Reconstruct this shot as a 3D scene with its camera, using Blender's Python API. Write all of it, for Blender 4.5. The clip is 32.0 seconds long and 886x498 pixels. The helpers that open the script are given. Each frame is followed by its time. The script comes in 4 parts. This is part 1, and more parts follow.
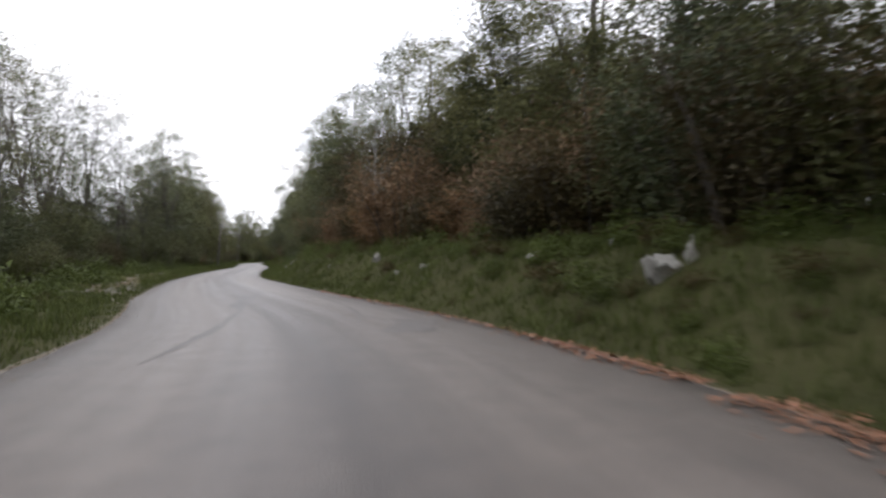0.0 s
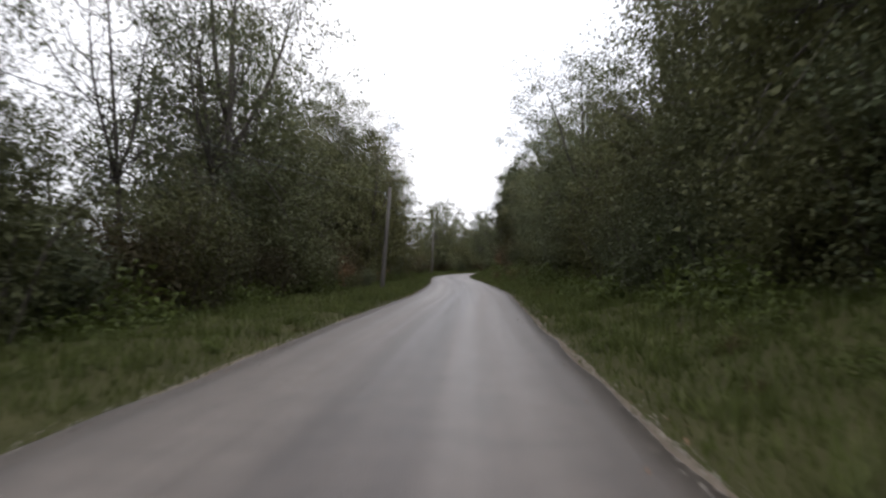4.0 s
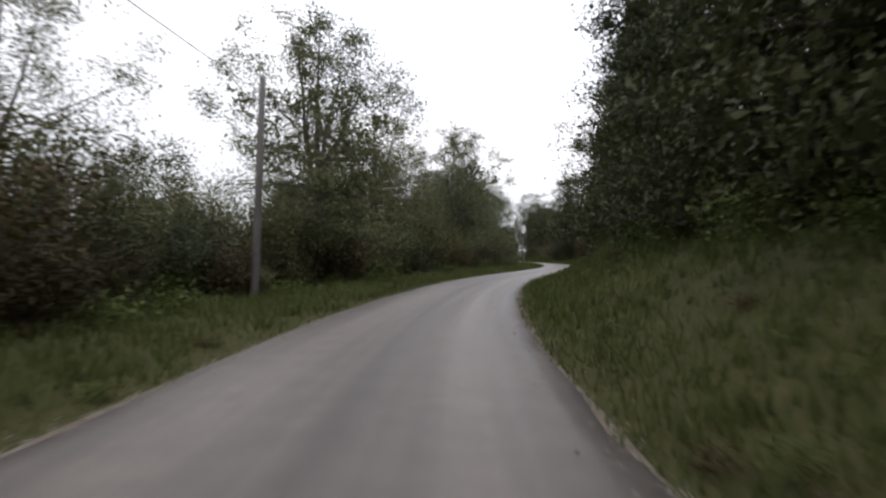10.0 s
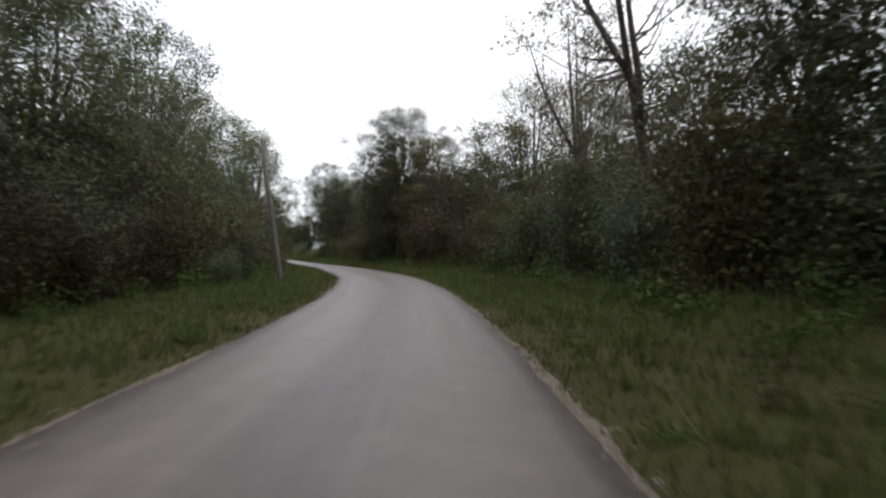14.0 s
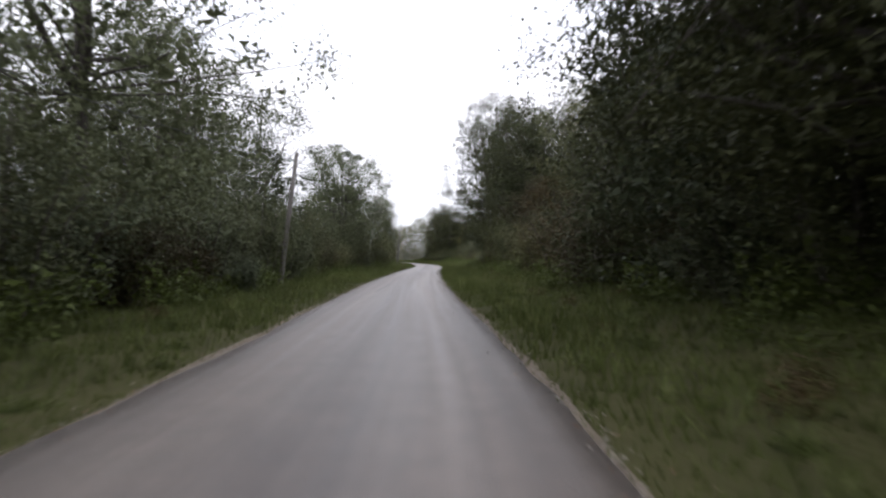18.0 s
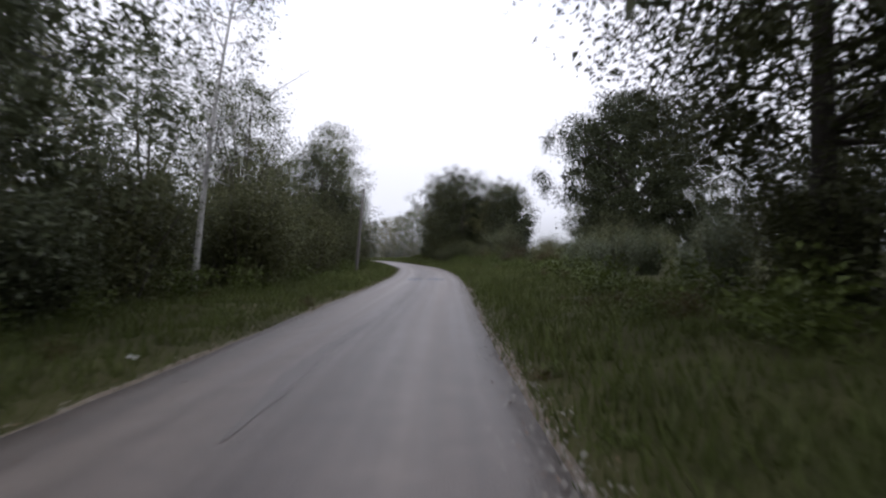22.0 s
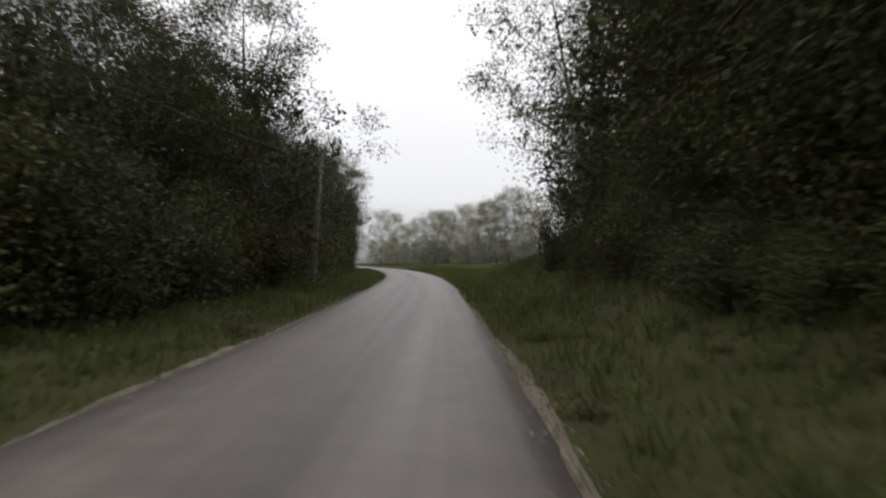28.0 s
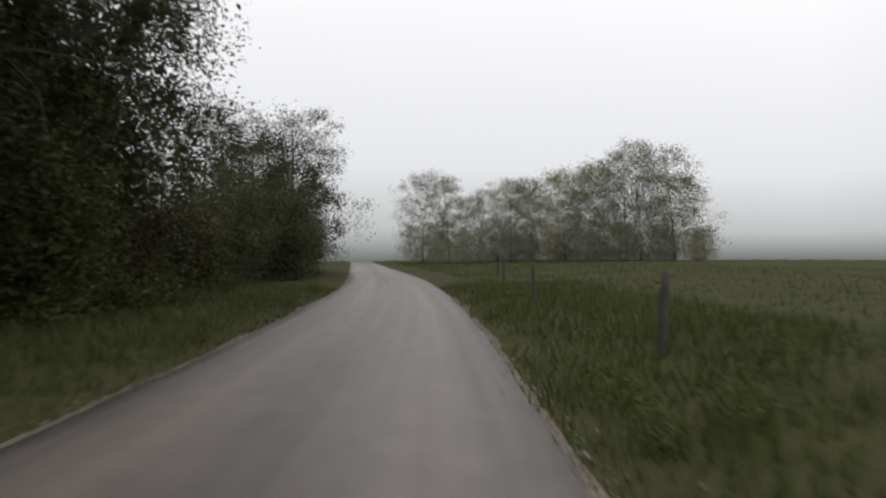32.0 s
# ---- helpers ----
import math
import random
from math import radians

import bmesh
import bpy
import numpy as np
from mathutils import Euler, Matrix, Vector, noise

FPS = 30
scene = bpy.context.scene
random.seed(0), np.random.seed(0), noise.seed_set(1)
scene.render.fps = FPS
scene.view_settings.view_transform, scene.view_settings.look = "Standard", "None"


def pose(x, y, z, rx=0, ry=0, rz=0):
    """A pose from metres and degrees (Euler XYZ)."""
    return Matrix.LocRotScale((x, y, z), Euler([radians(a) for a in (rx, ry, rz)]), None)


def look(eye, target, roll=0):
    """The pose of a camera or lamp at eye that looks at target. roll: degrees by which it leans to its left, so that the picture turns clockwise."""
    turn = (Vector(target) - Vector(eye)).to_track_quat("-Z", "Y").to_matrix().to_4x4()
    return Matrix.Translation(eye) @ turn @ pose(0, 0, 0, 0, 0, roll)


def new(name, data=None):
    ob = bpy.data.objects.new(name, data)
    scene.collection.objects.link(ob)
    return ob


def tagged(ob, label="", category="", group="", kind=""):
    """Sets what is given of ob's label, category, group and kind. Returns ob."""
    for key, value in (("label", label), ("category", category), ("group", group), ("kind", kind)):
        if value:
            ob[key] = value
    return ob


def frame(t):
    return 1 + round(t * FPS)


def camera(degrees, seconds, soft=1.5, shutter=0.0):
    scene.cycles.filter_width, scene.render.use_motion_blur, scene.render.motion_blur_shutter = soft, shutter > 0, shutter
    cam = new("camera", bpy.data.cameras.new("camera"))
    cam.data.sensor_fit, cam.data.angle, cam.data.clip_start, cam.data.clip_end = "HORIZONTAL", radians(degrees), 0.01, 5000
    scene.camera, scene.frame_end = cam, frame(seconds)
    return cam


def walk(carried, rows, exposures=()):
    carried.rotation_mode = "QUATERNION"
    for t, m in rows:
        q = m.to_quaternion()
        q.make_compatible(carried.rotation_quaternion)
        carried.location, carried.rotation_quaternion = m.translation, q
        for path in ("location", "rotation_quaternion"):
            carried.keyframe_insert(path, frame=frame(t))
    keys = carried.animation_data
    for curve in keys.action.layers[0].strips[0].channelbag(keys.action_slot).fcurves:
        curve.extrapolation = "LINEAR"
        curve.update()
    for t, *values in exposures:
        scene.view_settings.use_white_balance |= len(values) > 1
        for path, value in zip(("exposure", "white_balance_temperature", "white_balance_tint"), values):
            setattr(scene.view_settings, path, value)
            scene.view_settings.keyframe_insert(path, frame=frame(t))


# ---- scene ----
# seconds, stops, kelvin, tint
EXPOSURES = [(0.0, 0.7, 6250, 14), (3.0, 0.45, 6250, 14), (6.0, 0.5, 6250, 14), (8.0, 0.48, 6250, 14), (10.0, 0.36, 6250, 14), (14.0, 0.36, 6250, 14), (17.0, 0.62, 6250, 14), (19.0, 0.62, 5950, 18), (21.0, -0.02, 5950, 18), (23.0, 0.15, 5950, 18), (25.0, 0.05, 5950, 18), (28.0, -0.02, 6400, 12), (30.0, 0.15, 6400, 12), (32.0, -0.12, 6400, 12)]
cam = camera(70.7, 32.0, soft=2.4, shutter=0.28)
# seconds, metres east and north, heading to the left of north and tilt upwards in degrees
ROWS = [
    (0.0, 0.00, 0.00, -0.01, 0.76), (0.5, -0.66, 6.72, 11.59, 0.97), (1.0, -2.56, 13.17, 19.66, 1.14),
    (1.5, -4.93, 19.41, 21.42, 1.39), (2.0, -7.33, 25.54, 21.32, 1.13), (2.5, -9.67, 31.59, 20.86, 0.89),
    (3.0, -11.92, 37.63, 19.87, 1.38), (3.5, -14.05, 43.72, 18.62, 1.99), (4.0, -16.06, 49.90, 17.38, 1.55),
    (4.5, -17.96, 56.17, 16.37, 1.20), (5.0, -19.78, 62.52, 15.67, 0.90), (5.5, -21.55, 68.94, 15.24, 0.62),
    (6.0, -23.30, 75.43, 14.91, 0.69), (6.5, -25.05, 81.98, 15.20, 0.64), (7.0, -26.88, 88.50, 15.99, 0.56),
    (7.5, -28.76, 94.95, 16.53, 0.47), (8.0, -30.66, 101.29, 16.77, 0.51), (8.5, -32.54, 107.54, 16.41, 0.66),
    (9.0, -34.33, 113.77, 15.67, 0.44), (9.5, -36.02, 119.99, 14.60, 0.71), (10.0, -37.56, 126.25, 13.05, 0.61),
    (10.5, -38.92, 132.56, 11.05, 0.74), (11.0, -40.02, 138.89, 8.61, 0.63), (11.5, -40.83, 145.22, 5.92, 0.54),
    (12.0, -41.33, 151.52, 3.26, 0.22), (12.5, -41.54, 157.77, 0.40, 0.21), (13.0, -41.42, 163.97, -2.47, 0.30),
    (13.5, -41.04, 170.19, -4.37, 0.36), (14.0, -40.52, 176.49, -4.78, 0.40), (14.5, -40.04, 182.86, -3.78, 0.47),
    (15.0, -39.71, 189.31, -1.86, 0.52), (15.5, -39.64, 195.82, 0.53, 0.54), (16.0, -39.85, 202.38, 3.09, 0.54),
    (16.5, -40.35, 208.99, 5.64, 0.51), (17.0, -41.16, 215.63, 8.11, 0.58), (17.5, -42.24, 222.26, 10.51, 0.73),
    (18.0, -43.60, 228.84, 12.69, 0.80), (18.5, -45.17, 235.36, 14.12, 0.82), (19.0, -46.84, 241.83, 14.77, 0.84),
    (19.5, -48.53, 248.23, 14.56, 0.95), (20.0, -50.14, 254.60, 13.87, 0.77), (20.5, -51.69, 260.96, 13.48, 0.91),
    (21.0, -53.20, 267.31, 13.40, 1.09), (21.5, -54.70, 273.62, 13.22, 0.82), (22.0, -56.15, 279.90, 12.68, 0.52),
    (22.5, -57.53, 286.11, 12.44, 0.65), (23.0, -58.88, 292.28, 12.17, 0.66), (23.5, -60.19, 298.44, 11.98, 0.69),
    (24.0, -61.51, 304.58, 12.28, 0.72), (24.5, -62.88, 310.71, 13.09, 0.63), (25.0, -64.37, 316.80, 14.17, 0.39),
    (25.5, -65.95, 322.85, 15.16, 0.28), (26.0, -67.66, 328.90, 16.48, 0.52), (26.5, -69.54, 334.96, 18.01, 0.73),
    (27.0, -71.60, 341.01, 19.52, 0.95), (27.5, -73.82, 347.05, 20.73, 1.19), (28.0, -76.14, 353.08, 21.29, 0.93),
    (28.5, -78.51, 359.12, 21.56, 0.99), (29.0, -80.91, 365.15, 21.72, 0.86), (29.5, -83.31, 371.16, 21.89, 0.86),
    (30.0, -85.75, 377.14, 22.48, 0.69), (30.5, -88.25, 383.07, 23.27, 0.60), (31.0, -90.83, 388.92, 24.42, 0.74),
    (31.5, -93.55, 394.69, 26.03, 0.61), (32.0, -96.43, 400.37, 27.62, 0.53),
]
EYE = 1.3
walk(cam, [(t, pose(x, y, EYE, 90 + tilt, 0, head)) for t, x, y, head, tilt in ROWS], EXPOSURES)

# ---- light: bright overcast, low cloud ----
world = bpy.data.worlds.new("overcast")
world.use_nodes = True
scene.world = world
wn, wl = world.node_tree.nodes, world.node_tree.links
wn.clear()
sky = wn.new("ShaderNodeTexSky")
sky.sky_type, sky.sun_disc = "NISHITA", False
sky.sun_elevation, sky.sun_rotation = radians(50), radians(200)
sky.air_density, sky.dust_density = 1.5, 6.0
grey = wn.new("ShaderNodeHueSaturation")
grey.inputs["Saturation"].default_value = 0.12
grey.inputs["Value"].default_value = 0.08
cloud = wn.new("ShaderNodeMix")
cloud.data_type = "RGBA"
cloud.inputs[0].default_value = 0.8
cloud.inputs[7].default_value = (1.0, 1.02, 1.06, 1)
back = wn.new("ShaderNodeBackground")
back.inputs["Strength"].default_value = 1.25
wout = wn.new("ShaderNodeOutputWorld")
wl.new(sky.outputs[0], grey.inputs["Color"])
wl.new(grey.outputs[0], cloud.inputs[6])
wl.new(cloud.outputs[2], back.inputs["Color"])
wl.new(back.outputs[0], wout.inputs["Surface"])

sun = new("sun", bpy.data.lights.new("sun", "SUN"))
sun.data.energy, sun.data.angle, sun.data.color = 0.7, radians(50), (1.0, 0.98, 0.95)
sun.matrix_world = look((0, 0, 60), (-14, 38, 0)) 

# ---- materials ----


def material(name, base, rough=0.7, spread=0.35, scale=3.0, fine=40.0, bump=0.2, metal=0.0, spec=0.5, per="object",
             other=None, thin=0.0, vary=0.5, tint=False):
    """A surface with a base colour that varies at two scales, by object or piece, with fine relief."""
    m = bpy.data.materials.new(name)
    m.use_nodes = True
    n, l = m.node_tree.nodes, m.node_tree.links
    b = n["Principled BSDF"]
    b.inputs["Roughness"].default_value, b.inputs["Metallic"].default_value = rough, metal
    b.inputs["Specular IOR Level"].default_value = spec
    pos = n.new("ShaderNodeNewGeometry")
    big, small = n.new("ShaderNodeTexNoise"), n.new("ShaderNodeTexNoise")
    big.inputs["Scale"].default_value, small.inputs["Scale"].default_value = scale, fine
    big.inputs["Detail"].default_value, small.inputs["Detail"].default_value = 3.0, 2.0
    for k in (big, small):
        l.new(pos.outputs["Position"], k.inputs["Vector"])
    mix = n.new("ShaderNodeMix")
    mix.data_type = "RGBA"
    dark = [c * (1 - spread) for c in base]
    light = other or [min(1, c * (1 + spread)) for c in base]
    mix.inputs[6].default_value, mix.inputs[7].default_value = (*dark, 1), (*light, 1)
    add = n.new("ShaderNodeMath")
    add.operation = "MULTIPLY_ADD"
    add.inputs[1].default_value = 0.45
    l.new(small.outputs["Fac"], add.inputs[0])
    part_rand = n.new("ShaderNodeMath")
    part_rand.operation = "MULTIPLY_ADD"
    part_rand.inputs[1].default_value = vary
    if per == "island":
        l.new(pos.outputs["Random Per Island"], part_rand.inputs[0])
    else:
        l.new(n.new("ShaderNodeObjectInfo").outputs["Random"], part_rand.inputs[0])
    half = n.new("ShaderNodeMath")
    half.operation = "MULTIPLY_ADD"
    half.inputs[1].default_value, half.inputs[2].default_value = 0.9, -0.17 - 0.5 * vary
    l.new(big.outputs["Fac"], half.inputs[0])
    l.new(half.outputs[0], part_rand.inputs[2])
    l.new(part_rand.outputs[0], add.inputs[2])
    l.new(add.outputs[0], mix.inputs[0])
    colour = mix.outputs[2]
    if tint:
        # each plant a little yellower or duller than the next
        own = n.new("ShaderNodeMix")
        own.data_type, own.blend_type = "RGBA", "MULTIPLY"
        own.inputs[7].default_value = (1.28, 1.08, 0.8, 1)
        l.new(n.new("ShaderNodeObjectInfo").outputs["Random"], own.inputs[0])
        l.new(colour, own.inputs[6])
        colour = own.outputs[2]
    l.new(colour, b.inputs["Base Color"])
    if bump:
        r = n.new("ShaderNodeBump")
        r.inputs["Strength"].default_value, r.inputs["Distance"].default_value = bump, 0.02
        l.new(small.outputs["Fac"], r.inputs["Height"])
        l.new(r.outputs[0], b.inputs["Normal"])
    if thin:
        t = n.new("ShaderNodeBsdfTranslucent")
        sh = n.new("ShaderNodeMixShader")
        sh.inputs[0].default_value = thin
        out = n["Material Output"]
        l.new(colour, t.inputs["Color"])
        l.new(b.outputs[0], sh.inputs[1])
        l.new(t.outputs[0], sh.inputs[2])
        l.new(sh.outputs[0], out.inputs["Surface"])
    return m


LEAF = dict(rough=0.55, spread=0.5, scale=0.7, fine=9.0, bump=0.0, thin=0.25, spec=0.15, vary=0.3, tint=True)
M_LEAF = material("leaf_green", (0.094, 0.11, 0.06), per="island", **LEAF)
M_LEAF_PALE = material("leaf_pale_green", (0.094, 0.11, 0.066), per="island", **LEAF)
M_LEAF_DARK = material("leaf_dark_green", (0.046, 0.056, 0.029), per="island", **{**LEAF, "thin": 0.2, "spec": 0.1})
M_LEAF_HEDGE = material("leaf_hedge_green", (0.066, 0.079, 0.041), per="island", **LEAF)
# leaf of the far row, paled by haze mixed into its base colour
M_LEAF_HAZED = material("leaf_green_hazed", (0.15, 0.165, 0.125), per="island", **LEAF)
M_LEAF_BROWN = material("leaf_withered", (0.2, 0.135, 0.085), per="island", other=(0.24, 0.165, 0.1), **LEAF)
M_LEAF_RUSSET = material("leaf_russet", (0.085, 0.058, 0.036), per="island", other=(0.06, 0.06, 0.028), **LEAF)
M_HERB = material("herb_green", (0.065, 0.088, 0.024), per="island", **LEAF)
M_TUSSOCK = material("tussock_blade", (0.092, 0.106, 0.034), rough=0.6, spec=0.15, spread=0.6, scale=0.5, fine=6.0, bump=0.0, per="island", thin=0.3)
M_SHOULDER = material("trodden_grit", (0.125, 0.104, 0.08), rough=0.95, spread=0.6, scale=1.3, fine=35.0, bump=0.9, spec=0.1)
M_GRASS = material("grass_blade", (0.07, 0.094, 0.023), rough=0.6, spec=0.15, spread=0.5, scale=0.5, fine=6.0, bump=0.0, per="island", thin=0.3,
                   other=(0.105, 0.124, 0.036))
M_BLUE = material("faded_blue_paint", (0.08, 0.21, 0.46), rough=0.7, spread=0.4, scale=3.0, fine=25.0, other=(0.1, 0.2, 0.36))


def worn(m, scale, low, high):
    """Wears a coat through in patches."""
    n, l = m.node_tree.nodes, m.node_tree.links
    spots, cut = n.new("ShaderNodeTexNoise"), n.new("ShaderNodeMapRange")
    spots.inputs["Scale"].default_value, spots.inputs["Detail"].default_value = scale, 6.0
    cut.inputs["From Min"].default_value, cut.inputs["From Max"].default_value = low, high
    l.new(n.new("ShaderNodeNewGeometry").outputs["Position"], spots.inputs["Vector"])
    l.new(spots.outputs["Fac"], cut.inputs["Value"])
    l.new(cut.outputs[0], n["Principled BSDF"].inputs["Alpha"])
    return m


worn(M_BLUE, 5.0, 0.3, 0.78)
M_LITTER_ORANGE = material("orange_fallen_leaf", (0.2, 0.088, 0.042), rough=0.6, spread=0.55, bump=0.0, per="island")
M_LITTER = material("fallen_leaf", (0.13, 0.075, 0.04), rough=0.6, spread=0.5, bump=0.0, per="island")
M_BARK = material("bark", (0.058, 0.049, 0.04), rough=0.85, spread=0.5, scale=2.0, fine=28.0, bump=0.8)
M_BIRCH = material("birch_bark", (0.34, 0.33, 0.31), rough=0.7, spread=0.75, scale=3.0, fine=9.0, bump=0.4)
M_POLE = material("weathered_pole_wood", (0.088, 0.08, 0.072), rough=0.8, spread=0.35, scale=1.2, fine=30.0, bump=0.5)
M_POST = material("weathered_post_wood", (0.045, 0.04, 0.032), rough=0.85, spread=0.4, scale=4.0, fine=40.0, bump=0.6)
M_STONE = material("limestone", (0.22, 0.212, 0.19), rough=0.85, spread=0.55, scale=3.0, fine=22.0, bump=0.9)
M_GRIT = material("edge_gravel", (0.2, 0.18, 0.15), rough=0.85, spread=0.5, bump=0.3, per="island")
M_STEEL = material("galvanised_steel", (0.45, 0.46, 0.47), rough=0.45, spread=0.2, metal=1.0)
M_PORCELAIN = material("insulator_glass", (0.35, 0.4, 0.38), rough=0.2, spread=0.1)
M_CABLE = material("cable_sheath", (0.03, 0.03, 0.032), rough=0.6, spread=0.2)
M_PAPER = material("pale_scrap", (0.5, 0.5, 0.47), rough=0.6, spread=0.2)

# ---- helpers for meshes ----


def mesh_of(name, verts, faces, mat, smooth=False):
    me = bpy.data.meshes.new(name)
    me.from_pydata([tuple(v) for v in verts], [], faces)
    me.materials.append(mat)
    if smooth:
        me.polygons.foreach_set("use_smooth", [True] * len(me.polygons))
    me.update()
    return me


def quads_mesh(name, verts, mat, corners=4):
    """A mesh of separate faces: verts is (faces * corners, 3)."""
    me = bpy.data.meshes.new(name)
    count = len(verts) // corners
    me.vertices.add(len(verts))
    me.vertices.foreach_set("co", np.asarray(verts, np.float32).ravel())
    me.loops.add(len(verts))
    me.loops.foreach_set("vertex_index", np.arange(len(verts), dtype=np.int32))
    me.polygons.add(count)
    me.polygons.foreach_set("loop_start", np.arange(count, dtype=np.int32) * corners)
    me.materials.append(mat)
    me.update(calc_edges=True)
    return me


def tube(points, radii, sides=7, cap=True):
    """Vertices and faces of a tapered tube along points."""
    verts, faces = [], []
    pts_ = [Vector(p) for p in points]
    for i, p in enumerate(pts_):
        d = (pts_[min(i + 1, len(pts_) - 1)] - pts_[max(i - 1, 0)]).normalized()
        a = d.cross(Vector((0.31, 0.95, 0.04))).normalized()
        b = d.cross(a)
        for k in range(sides):
            w = 2 * math.pi * k / sides
            verts.append(p + float(radii[i]) * (math.cos(w) * a + math.sin(w) * b))
    for i in range(len(pts_) - 1):
        for k in range(sides):
            faces.append((i * sides + k, i * sides + (k + 1) % sides, (i + 1) * sides + (k + 1) % sides, (i + 1) * sides + k))
    if cap:
        faces.append(tuple(range(sides - 1, -1, -1)))
        faces.append(tuple((len(pts_) - 1) * sides + k for k in range(sides)))
    return verts, faces


def merged(bits):
    verts, faces = [], []
    for v, f in bits:
        o = len(verts)
        verts += v
        faces += [tuple(i + o for i in q) for q in f]
    return verts, faces


def thing(name, at_pose, label, category, group="", kind=""):
    ob = new(name)
    ob.empty_display_size = 0.2
    ob.matrix_world = at_pose
    return tagged(ob, label, category, group, kind)


def part(name, me, parent, label=""):
    ob = new(name, me)
    ob.parent = parent
    return tagged(ob, label)


# ---- the plan of the road ----
# the line the car keeps, every twelve metres, from thirty-six metres behind the start
LINE = [
    (0.0, -36.0), (0.0, -24.0), (0.0, -12.0), (0.0, 0.0), (-2.1, 11.8), (-6.3, 23.0),
    (-10.6, 34.2), (-14.6, 45.5), (-18.2, 57.0), (-21.4, 68.5), (-24.5, 80.1), (-27.8, 91.6),
    (-31.2, 103.1), (-34.6, 114.7), (-37.6, 126.3), (-39.9, 138.1), (-41.2, 150.0), (-41.5, 162.0),
    (-40.7, 173.9), (-39.9, 185.9), (-39.7, 197.9), (-40.4, 209.9), (-42.2, 221.8), (-44.7, 233.5),
    (-47.7, 245.1), (-50.7, 256.7), (-53.5, 268.4), (-56.2, 280.1), (-58.8, 291.8), (-61.3, 303.5),
    (-64.0, 315.2), (-67.1, 326.8), (-70.6, 338.3), (-74.8, 349.5), (-79.1, 360.7), (-83.6, 371.9),
    (-88.2, 382.9), (-93.2, 393.9), (-98.7, 404.6), (-104.7, 415.0), (-111.1, 425.1), (-118.0, 434.9),
    (-125.1, 444.6), (-132.2, 454.3), (-139.2, 464.0), (-146.3, 473.7), (-153.4, 483.4), (-160.5, 493.1),
    (-167.5, 502.8), (-174.6, 512.5),
]
line = np.array(LINE)
dense = []
for i in range(1, len(line) - 2):
    p0, p1, p2, p3 = line[i - 1:i + 3]
    for u in np.arange(0, 1, 0.05):
        dense.append(0.5 * (2 * p1 + (p2 - p0) * u + (2 * p0 - 5 * p1 + 4 * p2 - p3) * u * u + (3 * p1 - p0 - 3 * p2 + p3) * u ** 3))
dense = np.array(dense)
run = np.concatenate([[0], np.cumsum(np.hypot(*np.diff(dense, axis=0).T))])
run -= run[np.argmin(np.hypot(*dense.T))]  # station 0 where the drive begins
S_MIN, S_MAX = run[0], run[-1]
# metres from the line to the road's middle, and the road's width, by station
MIDDLE = ((-40, 0.4), (0, 0.3), (7, -0.25), (11, -0.55), (16, -0.93), (21, -1.18), (30, -1.4), (38, -1.5), (60, -0.6), (80, 0.0), (100, -0.2), (114, -0.65), (130, -0.82), (180, -0.9), (240, -0.85), (295, -1.18), (415, -1.08), (430, -1.0), (560, -0.9))
WIDTH = ((-40, 6.88), (0, 7.3), (7, 7.2), (11, 6.9), (16, 6.55), (21, 6.44), (34, 5.5), (42, 4.78), (80, 4.4), (100, 4.12), (200, 4.0), (300, 3.84), (560, 3.74))


def table(pairs, s):
    return np.interp(s, [p[0] for p in pairs], [p[1] for p in pairs])


def heading(s):
    x0, x1 = np.interp(s - 1.5, run, dense[:, 0]), np.interp(s + 1.5, run, dense[:, 0])
    y0, y1 = np.interp(s - 1.5, run, dense[:, 1]), np.interp(s + 1.5, run, dense[:, 1])
    return np.arctan2(-(x1 - x0), y1 - y0)


def place(s, d):
    """The point d metres to the right of the line at station s."""
    a = heading(s)
    return np.interp(s, run, dense[:, 0]) + np.cos(a) * d, np.interp(s, run, dense[:, 1]) + np.sin(a) * d


def stations(x, y):
    """Station and offset of many points, by the nearest point of the line."""
    s_out, d_out = np.empty(len(x)), np.empty(len(x))
    coarse = dense[::2]
    tang = np.gradient(coarse, axis=0)
    tang /= np.hypot(*tang.T)[:, None]
    for a in range(0, len(x), 20000):
        b = slice(a, a + 20000)
        k = np.argmin((x[b, None] - coarse[None, :, 0]) ** 2 + (y[b, None] - coarse[None, :, 1]) ** 2, axis=1)
        ex, ey = x[b] - coarse[k, 0], y[b] - coarse[k, 1]
        s_out[b] = run[::2][k]
        d_out[b] = np.sign(tang[k, 1] * ex - tang[k, 0] * ey) * np.hypot(ex, ey)
    return s_out, d_out


def ease(u):
    u = np.clip(u, 0, 1)
    return u * u * (3 - 2 * u)


BANK = ((-40, 1.5), (0, 1.5), (22, 1.5), (45, 1.6), (57, 0.8), (75, 0.3), (115, 0.5), (125, 1.0), (140, 1.4), (165, 1.3), (175, 0.8), (188, 0.35),
        (288, 0.3), (350, 0.4), (375, 0.9), (391, 1.3), (398, 0.8), (406, 0.35), (430, 0.1), (560, 0.1))
BANK_FOOT = ((-40, 0.7), (45, 0.6), (75, 1.6), (125, 0.7), (170, 0.7), (188, 1.6), (350, 1.6), (375, 0.8), (400, 0.8), (560, 1.5))
RISE = ((-40, 0.1), (45, 0.1), (75, 0.06), (175, 0.06), (288, 0.05), (375, 0.02), (560, 0.0))


